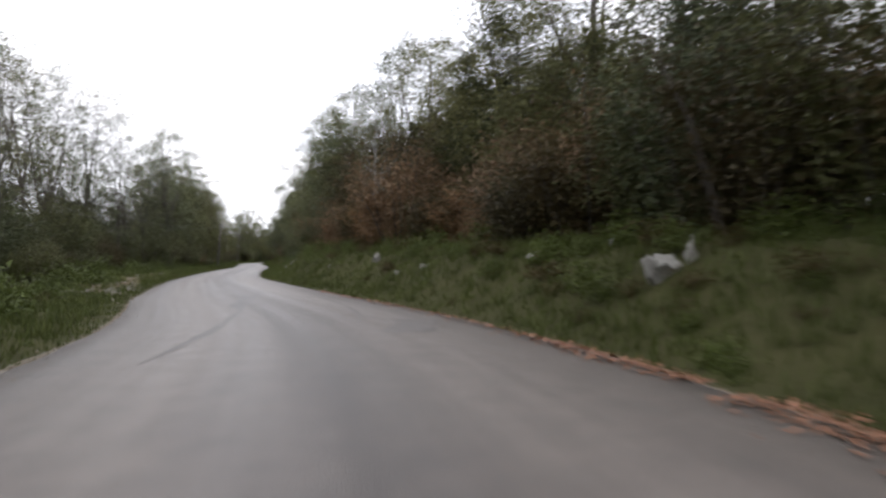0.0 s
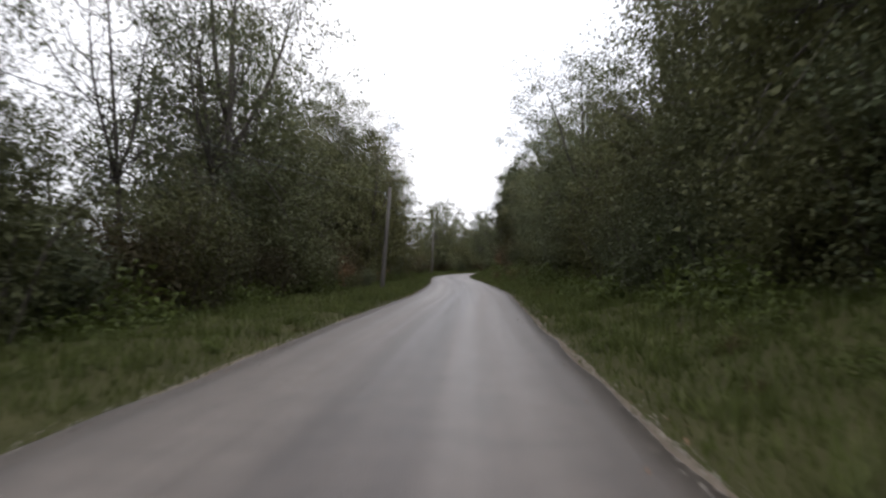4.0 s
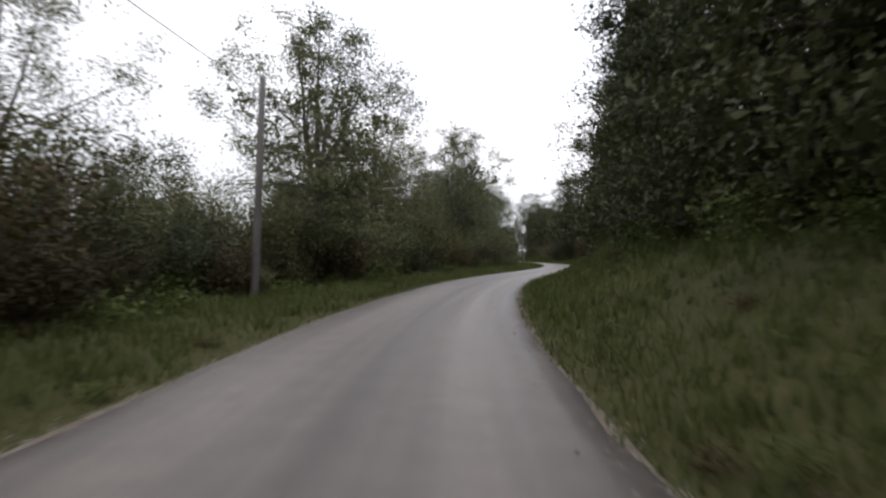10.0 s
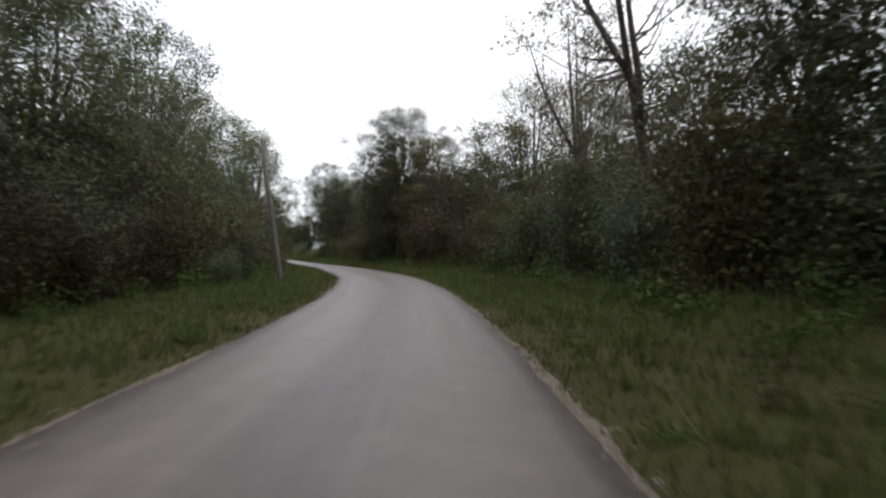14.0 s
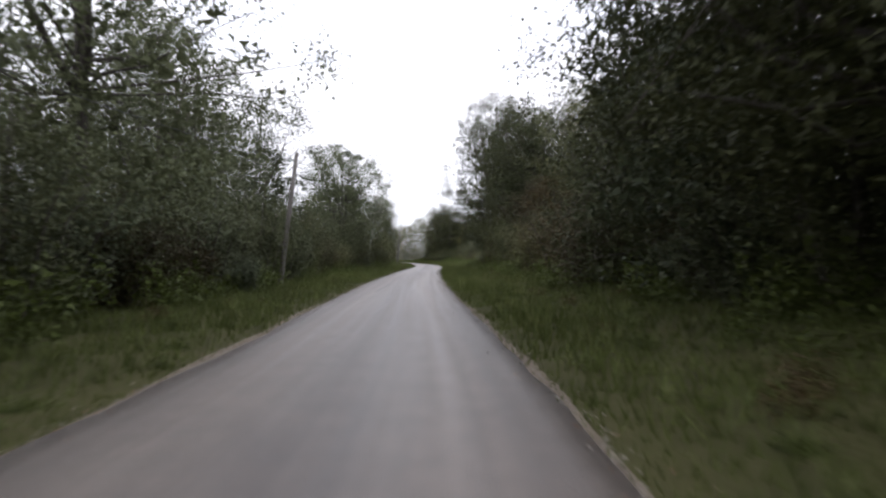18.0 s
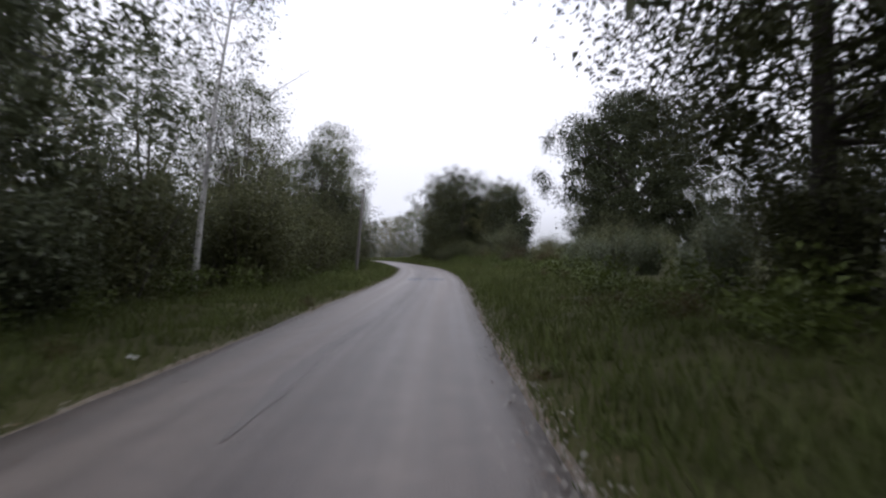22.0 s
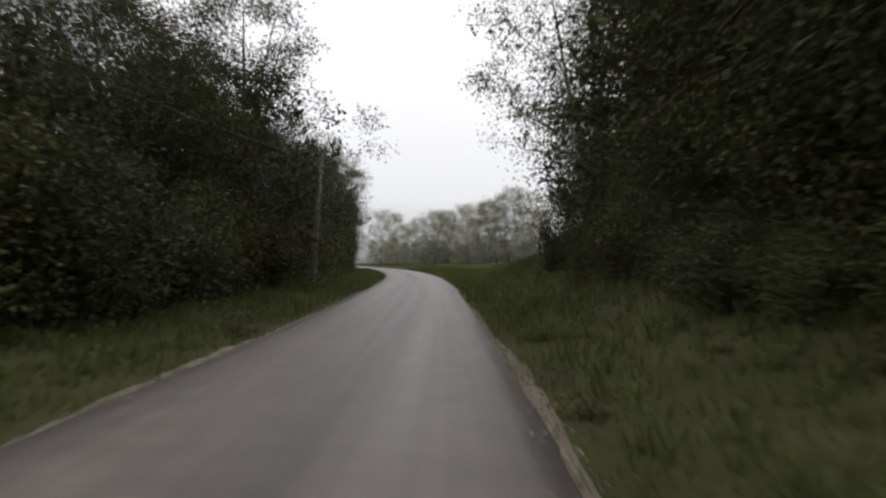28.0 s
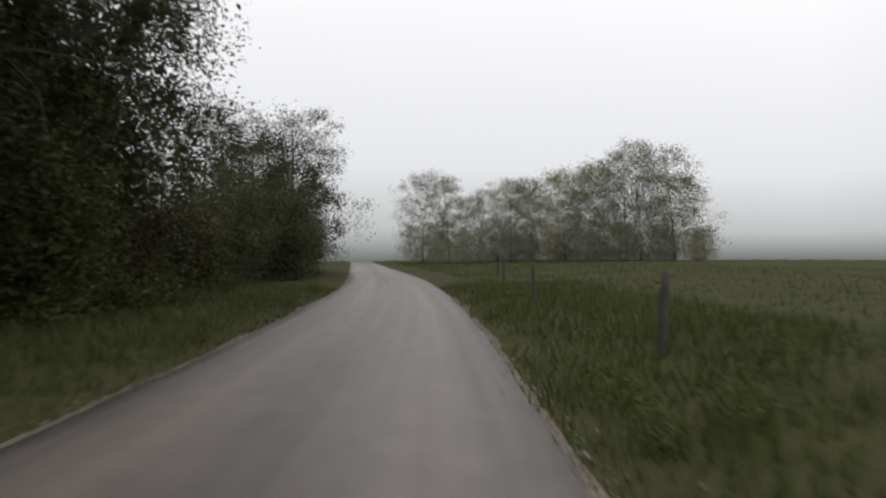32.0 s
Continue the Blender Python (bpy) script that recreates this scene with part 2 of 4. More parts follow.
def height(s, d, x, y):
    """The ground's height."""
    e = d - table(MIDDLE, s)
    half = table(WIDTH, s) / 2
    out = np.abs(e) - half
    right = table(BANK, s) * ease((out - table(BANK_FOOT, s)) / 3.0) + table(RISE, s) * np.clip(out - 3.5, 0, 30)
    left = -0.25 * ease((out - 3.5) / 5) - 0.02 * np.clip(out - 8, 0, 60)
    z = np.where(e > 0, right, left)
    bumps = 0.05 * np.sin(x * 1.3 + 2.1 * np.sin(y * 0.7)) * np.sin(y * 1.1) + 0.035 * np.sin(x * 3.7 + y * 2.9) * np.sin(y * 3.1 - x)
    return z + bumps * ease((out - 0.3) / 1.2) * 1.2 + 0.1 * ease((out - 0.3) / 0.8) - 0.03


def ground_z(s, d):
    x, y = place(s, d)
    return float(height(np.array([s]), np.array([d]), np.array([x]), np.array([y]))[0])


# ---- ground ----
lo, hi = dense.min(axis=0) - 22, dense.max(axis=0) + 22
far = np.array([8, 20, 45, 90, 180, 400, 900, 2000.0])
gx = np.concatenate([lo[0] - far[::-1], np.arange(lo[0], hi[0], 0.7), hi[0] + far])
gy = np.concatenate([lo[1] - far[::-1], np.arange(lo[1], hi[1], 0.7), hi[1] + far])
X, Y = np.meshgrid(gx, gy)
gs, gd = stations(X.ravel(), Y.ravel())
gz = height(gs, gd, X.ravel(), Y.ravel())
nx, ny = len(gx), len(gy)
idx = np.arange(nx * ny).reshape(ny, nx)
gf = np.stack([idx[:-1, :-1], idx[:-1, 1:], idx[1:, 1:], idx[1:, :-1]], axis=-1).reshape(-1, 4)


def soil():
    return material("turf", (0.04, 0.05, 0.017), rough=0.95, spread=0.6, scale=0.7, fine=9.0, bump=0.9, other=(0.068, 0.064, 0.027), spec=0.08)


me = bpy.data.meshes.new("ground")
me.vertices.add(nx * ny)
me.vertices.foreach_set("co", np.stack([X.ravel(), Y.ravel(), gz], axis=1).astype(np.float32).ravel())
me.loops.add(gf.size)
me.loops.foreach_set("vertex_index", gf.ravel().astype(np.int32))
me.polygons.add(len(gf))
me.polygons.foreach_set("loop_start", np.arange(len(gf), dtype=np.int32) * 4)
me.polygons.foreach_set("use_smooth", np.ones(len(gf), bool))
me.materials.append(soil())
me.update(calc_edges=True)
tagged(new("ground", me), "mossy green and brown turf of verges, bank and field", "ground", kind="structure")

# ---- road ----


def asphalt():
    m = material("worn_wet_asphalt", (0.128, 0.107, 0.091), rough=0.5, spread=0.3, scale=2.2, fine=70.0, bump=0.5, spec=0.5)
    n, l = m.node_tree.nodes, m.node_tree.links
    b = n["Principled BSDF"]
    uv = n.new("ShaderNodeUVMap")
    sep = n.new("ShaderNodeSeparateXYZ")
    l.new(uv.outputs[0], sep.inputs[0])
    # worn wheel tracks: two paler strips across the width, wet sheen in their colour
    wave = n.new("ShaderNodeMath")
    wave.operation = "SINE"
    sc = n.new("ShaderNodeMath")
    sc.operation = "MULTIPLY_ADD"
    sc.inputs[1].default_value, sc.inputs[2].default_value = 4 * math.pi, -math.pi / 2
    l.new(sep.outputs[0], sc.inputs[0])
    l.new(sc.outputs[0], wave.inputs[0])
    band = n.new("ShaderNodeMath")
    band.operation = "MULTIPLY_ADD"
    band.inputs[1].default_value, band.inputs[2].default_value = 0.22, 1.0
    l.new(wave.outputs[0], band.inputs[0])
    long = n.new("ShaderNodeMapping")
    long.inputs["Scale"].default_value = (13.0, 0.05, 1.0)
    l.new(uv.outputs[0], long.inputs["Vector"])
    streak = n.new("ShaderNodeTexNoise")
    streak.inputs["Scale"].default_value, streak.inputs["Detail"].default_value = 1.0, 6.0
    l.new(long.outputs[0], streak.inputs["Vector"])
    patch = n.new("ShaderNodeTexNoise")
    patch.inputs["Scale"].default_value, patch.inputs["Detail"].default_value = 0.35, 6.0
    l.new(n.new("ShaderNodeNewGeometry").outputs["Position"], patch.inputs["Vector"])
    for k, gain in ((streak, 0.85), (patch, 0.22)):
        more = n.new("ShaderNodeMath")
        more.operation = "MULTIPLY_ADD"
        more.inputs[1].default_value = gain
        cut = n.new("ShaderNodeMath")
        cut.operation = "ADD"
        cut.inputs[1].default_value = -gain / 2
        l.new(k.outputs["Fac"], more.inputs[0])
        l.new(band.outputs[0], more.inputs[2])
        l.new(more.outputs[0], cut.inputs[0])
        band = cut
    old = b.inputs["Base Color"].links[0].from_socket
    mul = n.new("ShaderNodeVectorMath")
    mul.operation = "SCALE"
    l.new(old, mul.inputs[0])
    l.new(band.outputs[0], mul.inputs["Scale"])
    l.new(mul.outputs[0], b.inputs["Base Color"])
    wet = n.new("ShaderNodeTexNoise")
    wet.inputs["Scale"].default_value, wet.inputs["Detail"].default_value = 0.9, 5.0
    l.new(long.outputs[0], wet.inputs["Vector"])
    rr = n.new("ShaderNodeMapRange")
    rr.inputs["From Min"].default_value, rr.inputs["From Max"].default_value = 0.35, 0.65
    rr.inputs["To Min"].default_value, rr.inputs["To Max"].default_value = 0.42, 0.5
    l.new(wet.outputs["Fac"], rr.inputs["Value"])
    l.new(rr.outputs[0], b.inputs["Roughness"])
    return m


rs = np.arange(S_MIN + 3, S_MAX - 3, 0.5)
ACROSS = (-1.0, -0.99, -0.86, -0.68, -0.5, -0.25, 0.0, 0.25, 0.5, 0.68, 0.86, 0.99, 1.0)
cols = len(ACROSS)
rv, ruv = [], []
rng = np.random.default_rng(5)
ragged = rng.normal(0, 0.03, (len(rs), 2))
ragged[1:-1] = (ragged[:-2] + 2 * ragged[1:-1] + ragged[2:]) / 3
for i, s in enumerate(rs):
    mid, half = table(MIDDLE, s), table(WIDTH, s) / 2
    for k in range(cols):
        u = ACROSS[k]
        d = mid + u * half + (ragged[i, 0] if k < 2 else ragged[i, 1] if k > cols - 3 else 0)
        x, y = place(s, d)
        z = 0.012 + 0.035 * (1 - u * u) - (0.09 if k in (0, cols - 1) else 0)
        rv.append((x, y, z))
        ruv.append((u / 2 + 0.5, s))
rf = [(i * cols + k, i * cols + k + 1, (i + 1) * cols + k + 1, (i + 1) * cols + k) for i in range(len(rs) - 1) for k in range(cols - 1)]
me = mesh_of("road", rv, rf, asphalt(), True)
layer = me.uv_layers.new(name="across")
loop_v = np.empty(len(me.loops), np.int32)
me.loops.foreach_get("vertex_index", loop_v)
layer.data.foreach_set("uv", np.array(ruv, np.float32)[loop_v].ravel())
tagged(new("road", me), "narrow worn grey asphalt country road, damp from rain", "road", kind="structure")

# ---- misty distance: a glowing wall with the haze in its colour ----


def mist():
    m = bpy.data.materials.new("painted_mist_glow")
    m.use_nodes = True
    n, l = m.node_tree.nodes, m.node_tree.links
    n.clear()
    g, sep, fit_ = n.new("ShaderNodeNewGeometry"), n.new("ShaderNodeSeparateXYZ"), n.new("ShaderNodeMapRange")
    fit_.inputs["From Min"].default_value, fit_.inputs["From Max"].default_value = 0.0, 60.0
    # grey at the ground to white above: haze put into the emission
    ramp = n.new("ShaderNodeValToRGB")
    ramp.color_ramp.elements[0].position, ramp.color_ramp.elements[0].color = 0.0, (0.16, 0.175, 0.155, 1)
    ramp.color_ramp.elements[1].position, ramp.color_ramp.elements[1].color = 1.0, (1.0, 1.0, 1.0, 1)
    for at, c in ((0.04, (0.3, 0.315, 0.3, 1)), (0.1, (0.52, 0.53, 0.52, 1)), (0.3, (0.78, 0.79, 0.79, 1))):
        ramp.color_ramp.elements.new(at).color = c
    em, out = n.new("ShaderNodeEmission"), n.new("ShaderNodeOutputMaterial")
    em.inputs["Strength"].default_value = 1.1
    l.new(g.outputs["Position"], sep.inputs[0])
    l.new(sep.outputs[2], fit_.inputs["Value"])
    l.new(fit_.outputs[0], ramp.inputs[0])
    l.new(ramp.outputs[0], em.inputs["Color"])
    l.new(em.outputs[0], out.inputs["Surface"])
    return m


# closed glowing wall round the drive, added in place of mist in the air
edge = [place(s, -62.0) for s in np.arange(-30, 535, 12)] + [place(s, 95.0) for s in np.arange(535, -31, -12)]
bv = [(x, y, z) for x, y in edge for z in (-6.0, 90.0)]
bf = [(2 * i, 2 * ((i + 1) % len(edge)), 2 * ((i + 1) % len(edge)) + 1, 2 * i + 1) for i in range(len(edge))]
tagged(new("backdrop", mesh_of("backdrop", bv, bf, mist())), "glowing wall coloured as pale grey mist closing off the distance", "mist", kind="structure")

# ---- plants ----


def leaf_points(rng, centres, size, droop=0.35, sky=0.75, corners=4):
    """Corners of leaves at the centres: four each and folded, or three for the finer ones of tree crowns."""
    c = np.asarray(centres)
    n = len(c)
    # blades turn their upper sides to the sky, more or less
    up = rng.normal(size=(n, 3)) * 0.62 + [0, 0, sky]
    up /= np.linalg.norm(up, axis=1)[:, None]
    ax = rng.normal(size=(n, 3)) - [0, 0, droop]
    ax -= up * (ax * up).sum(axis=1)[:, None]
    ax /= np.linalg.norm(ax, axis=1)[:, None]
    side = np.cross(ax, up)
    ln = size * rng.uniform(0.6, 1.35, n)[:, None]
    wd = ln * rng.uniform(0.3, 0.42, n)[:, None]
    if corners == 3:
        q = np.stack([c, c + ax * ln + side * wd * 0.7, c + ax * ln * 0.45 - side * wd * 1.15], axis=1)
    else:
        q = np.stack([c, c + ax * ln * 0.45 + side * wd + up * ln * 0.1, c + ax * ln, c + ax * ln * 0.45 - side * wd + up * ln * 0.1], axis=1)
    return q.reshape(-1, 3)


def tree_meshes(seed, tall, spread, clear, count, size, leaf, bark=None, trunk=0.17, clumps=80, gap=0.0, clump=0.5, lean=0.3, taper=0.45, boughs=26, flat=0.7, droop=0.35, cone=False, core=0, core_top=0.65, rise=0.7, forks=0):
    """Trunk with limbs, and crown, of one tree. The crown runs from clear to tall and is spread metres in radius; taper moves its
    widest part down; gap is the share of limbs left bare."""
    rng = np.random.default_rng(seed)
    bend = rng.normal(0, lean, 2)
    stem = np.array([(bend[0] * u * u + 0.1 * math.sin(3 * u + seed), bend[1] * u * u + 0.1 * math.cos(4 * u), tall * 0.94 * u - 0.3 * (u == 0)) for u in np.linspace(0, 1, 9)])
    bits = [tube(stem, [trunk * (1.35 if i == 0 else 1.0) * (1 - 0.9 * i / 8) for i in range(9)], 8)]
    leaders = []
    for k in range(forks):
        # stems that part from the trunk and rise beside it
        w = k * 6.283 / forks + rng.uniform(0, 1.5)
        z0 = tall * rng.uniform(0.22, 0.45)
        low = np.array([np.interp(z0, stem[:, 2], stem[:, j]) for j in (0, 1)] + [z0])
        tip = np.array([low[0] + math.cos(w) * spread * 0.55, low[1] + math.sin(w) * spread * 0.55, tall * rng.uniform(0.78, 0.95)])
        path = [low + (tip - low) * np.array([u ** 0.75, u ** 0.75, u]) + np.array([0.08 * math.sin(7 * u + k), 0.08 * math.cos(6 * u + k), 0]) * (u > 0) for u in np.linspace(0, 1, 7)]
        bits.append(tube(path, [trunk * 0.62 * (1 - 0.88 * u) for u in np.linspace(0, 1, 7)], 6))
        leaders.append(np.array(path))
    lobes = rng.uniform(0, 6.283, 6)
    cents = []
    for k in range(clumps):
        rel = (k + rng.uniform(0, 1)) / clumps
        w = k * 2.39996 + rng.uniform(-0.3, 0.3)
        wide = 1.04 - rel ** 1.2 if cone else max(0.3 if rel < taper else 0.12, math.sqrt(max(0.0, 1 - ((rel - taper) / (taper + 0.12 if rel < taper else 1.02 - taper)) ** 2)))
        lobe = 1 + 0.22 * math.sin(2 * w + lobes[0] + 5 * rel) + 0.16 * math.sin(3 * w + lobes[1] - 9 * rel) + rng.normal(0, 0.1)
        lobe = min(lobe, 1.28)
        out = spread * wide * lobe * math.sqrt(rng.uniform(0.12, 1))
        z = clear + (tall - clear) * rel
        ax = np.array([np.interp(z, stem[:, 2], stem[:, j]) for j in (0, 1)])
        cents.append((ax[0] + out * math.cos(w), ax[1] + out * math.sin(w), z + rng.normal(0, 0.25)))
    cents = np.array(cents)
    for k in rng.permutation(clumps)[:boughs]:
        end = cents[k]
        r = math.hypot(end[0], end[1])
        rail = stem
        if leaders:
            rail = min(leaders + [stem], key=lambda q: np.abs(q[:, :2] - end[:2]).sum(axis=1).min())
            r = float(np.hypot(*(rail[:, :2] - end[:2]).T).min())
        z0 = max(min(clear, tall * 0.3), rail[0, 2] + 0.1, end[2] - rise * r - 0.5)
        z0 += rng.uniform(0.0, 0.5) * max(0.0, min(end[2], rail[-1, 2]) - z0)
        base = np.array([np.interp(z0, rail[:, 2], rail[:, j]) for j in (0, 1)] + [z0])
        r0 = trunk * (1 - z0 / tall) * 0.3 + 0.01
        knee = base + (end - base) * [0.32, 0.32, 0.14] + rng.normal(0, 0.09, 3)
        mid_ = base + (end - base) * [0.66, 0.66, 0.52] + rng.normal(0, 0.12, 3)
        bits.append(tube([base, knee, mid_, end], [r0, r0 * 0.75, r0 * 0.45, 0.008], 5, False))
        for j in range(3):
            p = base + (end - base) * rng.uniform(0.5, 0.95)
            tip = p + rng.normal(0, 0.55, 3) * [1, 1, 0.7]
            bits.append(tube([p, (p + tip) / 2 + [0, 0, 0.06], tip], [r0 * 0.3, r0 * 0.2, 0.004], 3, False))
    keep = cents[rng.uniform(0, 1, clumps) >= gap]
    weight = rng.uniform(0.25, 1.75, len(keep))
    which = rng.choice(len(keep), count, p=weight / weight.sum())
    pick = keep[which]
    shape = rng.uniform(0.55, 1.5, (len(keep), 3))[which]
    off = np.clip(rng.normal(0, 0.85, (count, 3)), -1.9, 1.9) * np.array([clump, clump, clump * flat]) * shape
    # some leaves sit back along the bough
    back_ = np.where(rng.uniform(0, 1, count) < 0.35, rng.uniform(0, 0.45, count), 0.0)[:, None]
    reach = np.hypot(pick[:, 0], pick[:, 1])
    pick = pick - back_ * np.stack([pick[:, 0], pick[:, 1], min(rise, 1.0) * reach], axis=1)
    v, f = merged(bits)
    crown = leaf_points(rng, pick + off, size, droop, corners=3)
    if core:
        # large sprays in the shaded heart of the crown
        heart = cents[cents[:, 2] < clear + (tall - clear) * core_top]
        heart = heart[rng.integers(0, len(heart), core)] * [0.7, 0.7, 1.0] + rng.normal(0, clump * 0.5, (core, 3))
        crown = np.concatenate([crown, leaf_points(rng, heart, size * 2.1, droop, corners=3)])
    return mesh_of("trunk", v, f, bark or M_BARK, True), quads_mesh("crown", crown, leaf, 3)


def bush_meshes(seed, tall, spread, count, size, leaf, stems=9):
    """Stems and foliage of one shrub that is leafy to the ground."""
    rng = np.random.default_rng(seed)
    bits, tips = [], []
    for k in range(stems):
        w, o = rng.uniform(0, 6.283), spread * math.sqrt(rng.uniform(0.02, 1))
        h = tall * rng.uniform(0.55, 1.0) * (1 - 0.35 * (o / spread) ** 2)
        base = np.array([math.cos(w) * o * 0.35, math.sin(w) * o * 0.35, -0.15])
        end = np.array([math.cos(w) * o, math.sin(w) * o, h])
        mid_ = (base + end) / 2 + [0, 0, h * 0.15]
        bits.append(tube([base, mid_, end], [0.035, 0.022, 0.006], 4, False))
        for u in np.linspace(0.12, 1.0, 8):
            tips.append(base * (1 - u) ** 2 + 2 * mid_ * u * (1 - u) + end * u * u + rng.normal(0, 0.12 * spread, 3) * [1, 1, 0.6])
    tips = np.array(tips)
    off = rng.normal(0, 1, (count, 3)) * np.array([0.3, 0.3, 0.24]) * (0.5 + 0.25 * spread)
    pts_ = tips[rng.integers(0, len(tips), count)] + off
    pts_[:, 2] = np.abs(pts_[:, 2]) + 0.03
    v, f = merged(bits)
    cloud_ = leaf_points(rng, pts_, size, corners=3)
    if tall > 1.3:
        heart = tips[rng.integers(0, len(tips), 1300)] * [0.75, 0.75, 0.8] + rng.normal(0, 0.12, (1300, 3))
        heart[:, 2] = np.abs(heart[:, 2]) + 0.1
        cloud_ = np.concatenate([cloud_, leaf_points(rng, heart, size * 2.2, corners=3)])
    return mesh_of("woody_base", v, f, M_BARK, True), quads_mesh("foliage", cloud_, leaf, 3), cloud_


TREES, BUSHES = {}, {}


def tree_kind(key, label, variants, **kw):
    TREES[key] = (label, [tree_meshes(seed=100 + 17 * i + len(key) * 7, **{**kw, **v}) for i, v in enumerate(variants)], variants, kw)


def bush_kind(key, label, variants, **kw):
    BUSHES[key] = (label, [bush_meshes(seed=900 + 13 * i + len(key) * 5, **{**kw, **v}) for i, v in enumerate(variants)], variants, kw)


tree_kind("oak", "tall broadleaf tree in dense dark green leaf beside the road",
          [dict(tall=11, spread=3.9, clear=1.0), dict(tall=13, spread=4.3, clear=1.4), dict(tall=9.5, spread=4.1, clear=0.8), dict(tall=12, spread=3.7, clear=1.2), dict(tall=13, spread=4.3, clear=1.8, taper=0.62)],
          count=26000, size=0.125, leaf=M_LEAF, trunk=0.17, rise=1.1, forks=3, clumps=135, clump=0.43, boughs=46, core=2600, core_top=0.5)
tree_kind("alder", "tall dark broadleaf tree in very dense leaf close to the road",
          [dict(tall=11.5, spread=4.0, clear=0.8), dict(tall=13, spread=4.2, clear=1.0), dict(tall=10, spread=4.2, clear=0.7)],
          count=27000, size=0.13, leaf=M_LEAF_DARK, trunk=0.19, rise=0.9, forks=2, clumps=130, clump=0.44, boughs=60, core=3600, core_top=0.65)
tree_kind("great", "big old broadleaf tree with a wide round crown in scrub",
          [dict(tall=15.5, spread=8.4, clear=1.5)], count=100000, size=0.2, leaf=M_LEAF_DARK, trunk=0.4, rise=0.8, forks=4, clumps=240, clump=0.62, boughs=90, taper=0.42, core=12000, core_top=0.85)
tree_kind("beech", "very tall dark tree with fine dense leaf overhanging the verge",
          [dict(tall=17, spread=6.0, clear=2.6)], count=60000, size=0.11, leaf=M_LEAF_DARK, trunk=0.24, rise=0.9, forks=2, clumps=230, clump=0.5, boughs=110, core=9000, core_top=0.8, taper=0.56)
tree_kind("back", "broadleaf tree deeper in the roadside wood",
          [dict(tall=12, spread=4.2, clear=0.5), dict(tall=14, spread=4.6, clear=0.6)],
          count=7000, size=0.27, leaf=M_LEAF_DARK, trunk=0.19, clumps=90, clump=0.6, boughs=12, core=1600, core_top=0.6)
tree_kind("ivied", "tall shrubby tree hung with withered reddish-brown foliage",
          [dict(tall=7.0, spread=2.4, clear=0.3), dict(tall=8.2, spread=2.7, clear=0.4)],
          count=15000, size=0.125, leaf=M_LEAF_RUSSET, trunk=0.13, rise=1.2, forks=2, clumps=90, clump=0.42, boughs=60, core=2200, core_top=0.7, taper=0.5, droop=0.8)
tree_kind("maple", "full round broadleaf tree with an even crown above the hedge",
          [dict(tall=11.4, spread=4.0, clear=1.6), dict(tall=10.6, spread=4.4, clear=1.4)],
          count=34000, size=0.125, leaf=M_LEAF, trunk=0.2, rise=1.0, forks=3, clumps=130, clump=0.38, boughs=50, core=3000, core_top=0.7, taper=0.5)
# far row across the field: its paleness is haze put into the leaf
tree_kind("willow", "broad far-row tree across the field, haze put into leaf colour",
          [dict(tall=12, spread=4.6, clear=0.3), dict(tall=11, spread=4.3, clear=0.2)],
          count=17000, size=0.16, leaf=M_LEAF_HAZED, trunk=0.09, rise=0.9, clumps=170, clump=0.5, boughs=8, taper=0.42)
tree_kind("ash", "tall slender tree with thin pale green foliage and bare twigs",
          [dict(tall=13, spread=2.6, clear=3.2), dict(tall=11.5, spread=2.4, clear=2.6), dict(tall=14, spread=2.9, clear=4.0)],
          count=4800, size=0.13, leaf=M_LEAF_PALE, trunk=0.11, clumps=75, gap=0.28, clump=0.36, lean=0.9, boughs=75, taper=0.55, rise=1.2, forks=2)
tree_kind("snag", "half-bare old tree with a leaning forked trunk in the hedge",
          [dict(tall=12, spread=2.6, clear=4.5)], count=3200, size=0.12, leaf=M_LEAF, trunk=0.17, clumps=60, gap=0.4, clump=0.35, lean=0.8, boughs=55, taper=0.55, rise=1.0, forks=3)
tree_kind("spruce", "dark evergreen tree with drooping boughs beside the bank",
          [dict(tall=13, spread=3.6, clear=0.5), dict(tall=11, spread=3.4, clear=0.4)],
          count=14500, size=0.15, leaf=M_LEAF_DARK, trunk=0.18, clumps=130, clump=0.42, cone=True, flat=0.45, droop=0.7, rise=-0.05, core=2400, core_top=0.7)
tree_kind("birch", "birch with white bark and thin airy foliage above the hedge",
          [dict(tall=12.5, spread=2.3, clear=4.0)], count=3600, size=0.11, leaf=M_LEAF_PALE, bark=M_BIRCH, trunk=0.1, clumps=55, gap=0.3, clump=0.33, lean=1.0, boughs=40, taper=0.5, rise=0.8)
bush_kind("hazel", "dense green roadside shrub leafy down to the grass",
          [dict(tall=3.2, spread=1.7), dict(tall=4.4, spread=2.0), dict(tall=2.4, spread=1.5), dict(tall=5.2, spread=2.1)],
          count=9600, size=0.088, leaf=M_LEAF_HEDGE, stems=14)
bush_kind("elder", "pale green shrub on the verge", [dict(tall=2.6, spread=1.5), dict(tall=3.8, spread=1.8)], count=7000, size=0.09, leaf=M_LEAF_PALE, stems=12)
bush_kind("dry", "withered brown shrub and bracken on the bank", [dict(tall=2.6, spread=1.6), dict(tall=3.6, spread=1.8), dict(tall=1.6, spread=1.2)],
          count=7600, size=0.09, leaf=M_LEAF_BROWN, stems=16)
bush_kind("russet", "dull reddish-brown shrub in the roadside hedge", [dict(tall=2.8, spread=1.6), dict(tall=3.8, spread=1.9), dict(tall=1.8, spread=1.3)],
          count=7600, size=0.088, leaf=M_LEAF_RUSSET, stems=15)
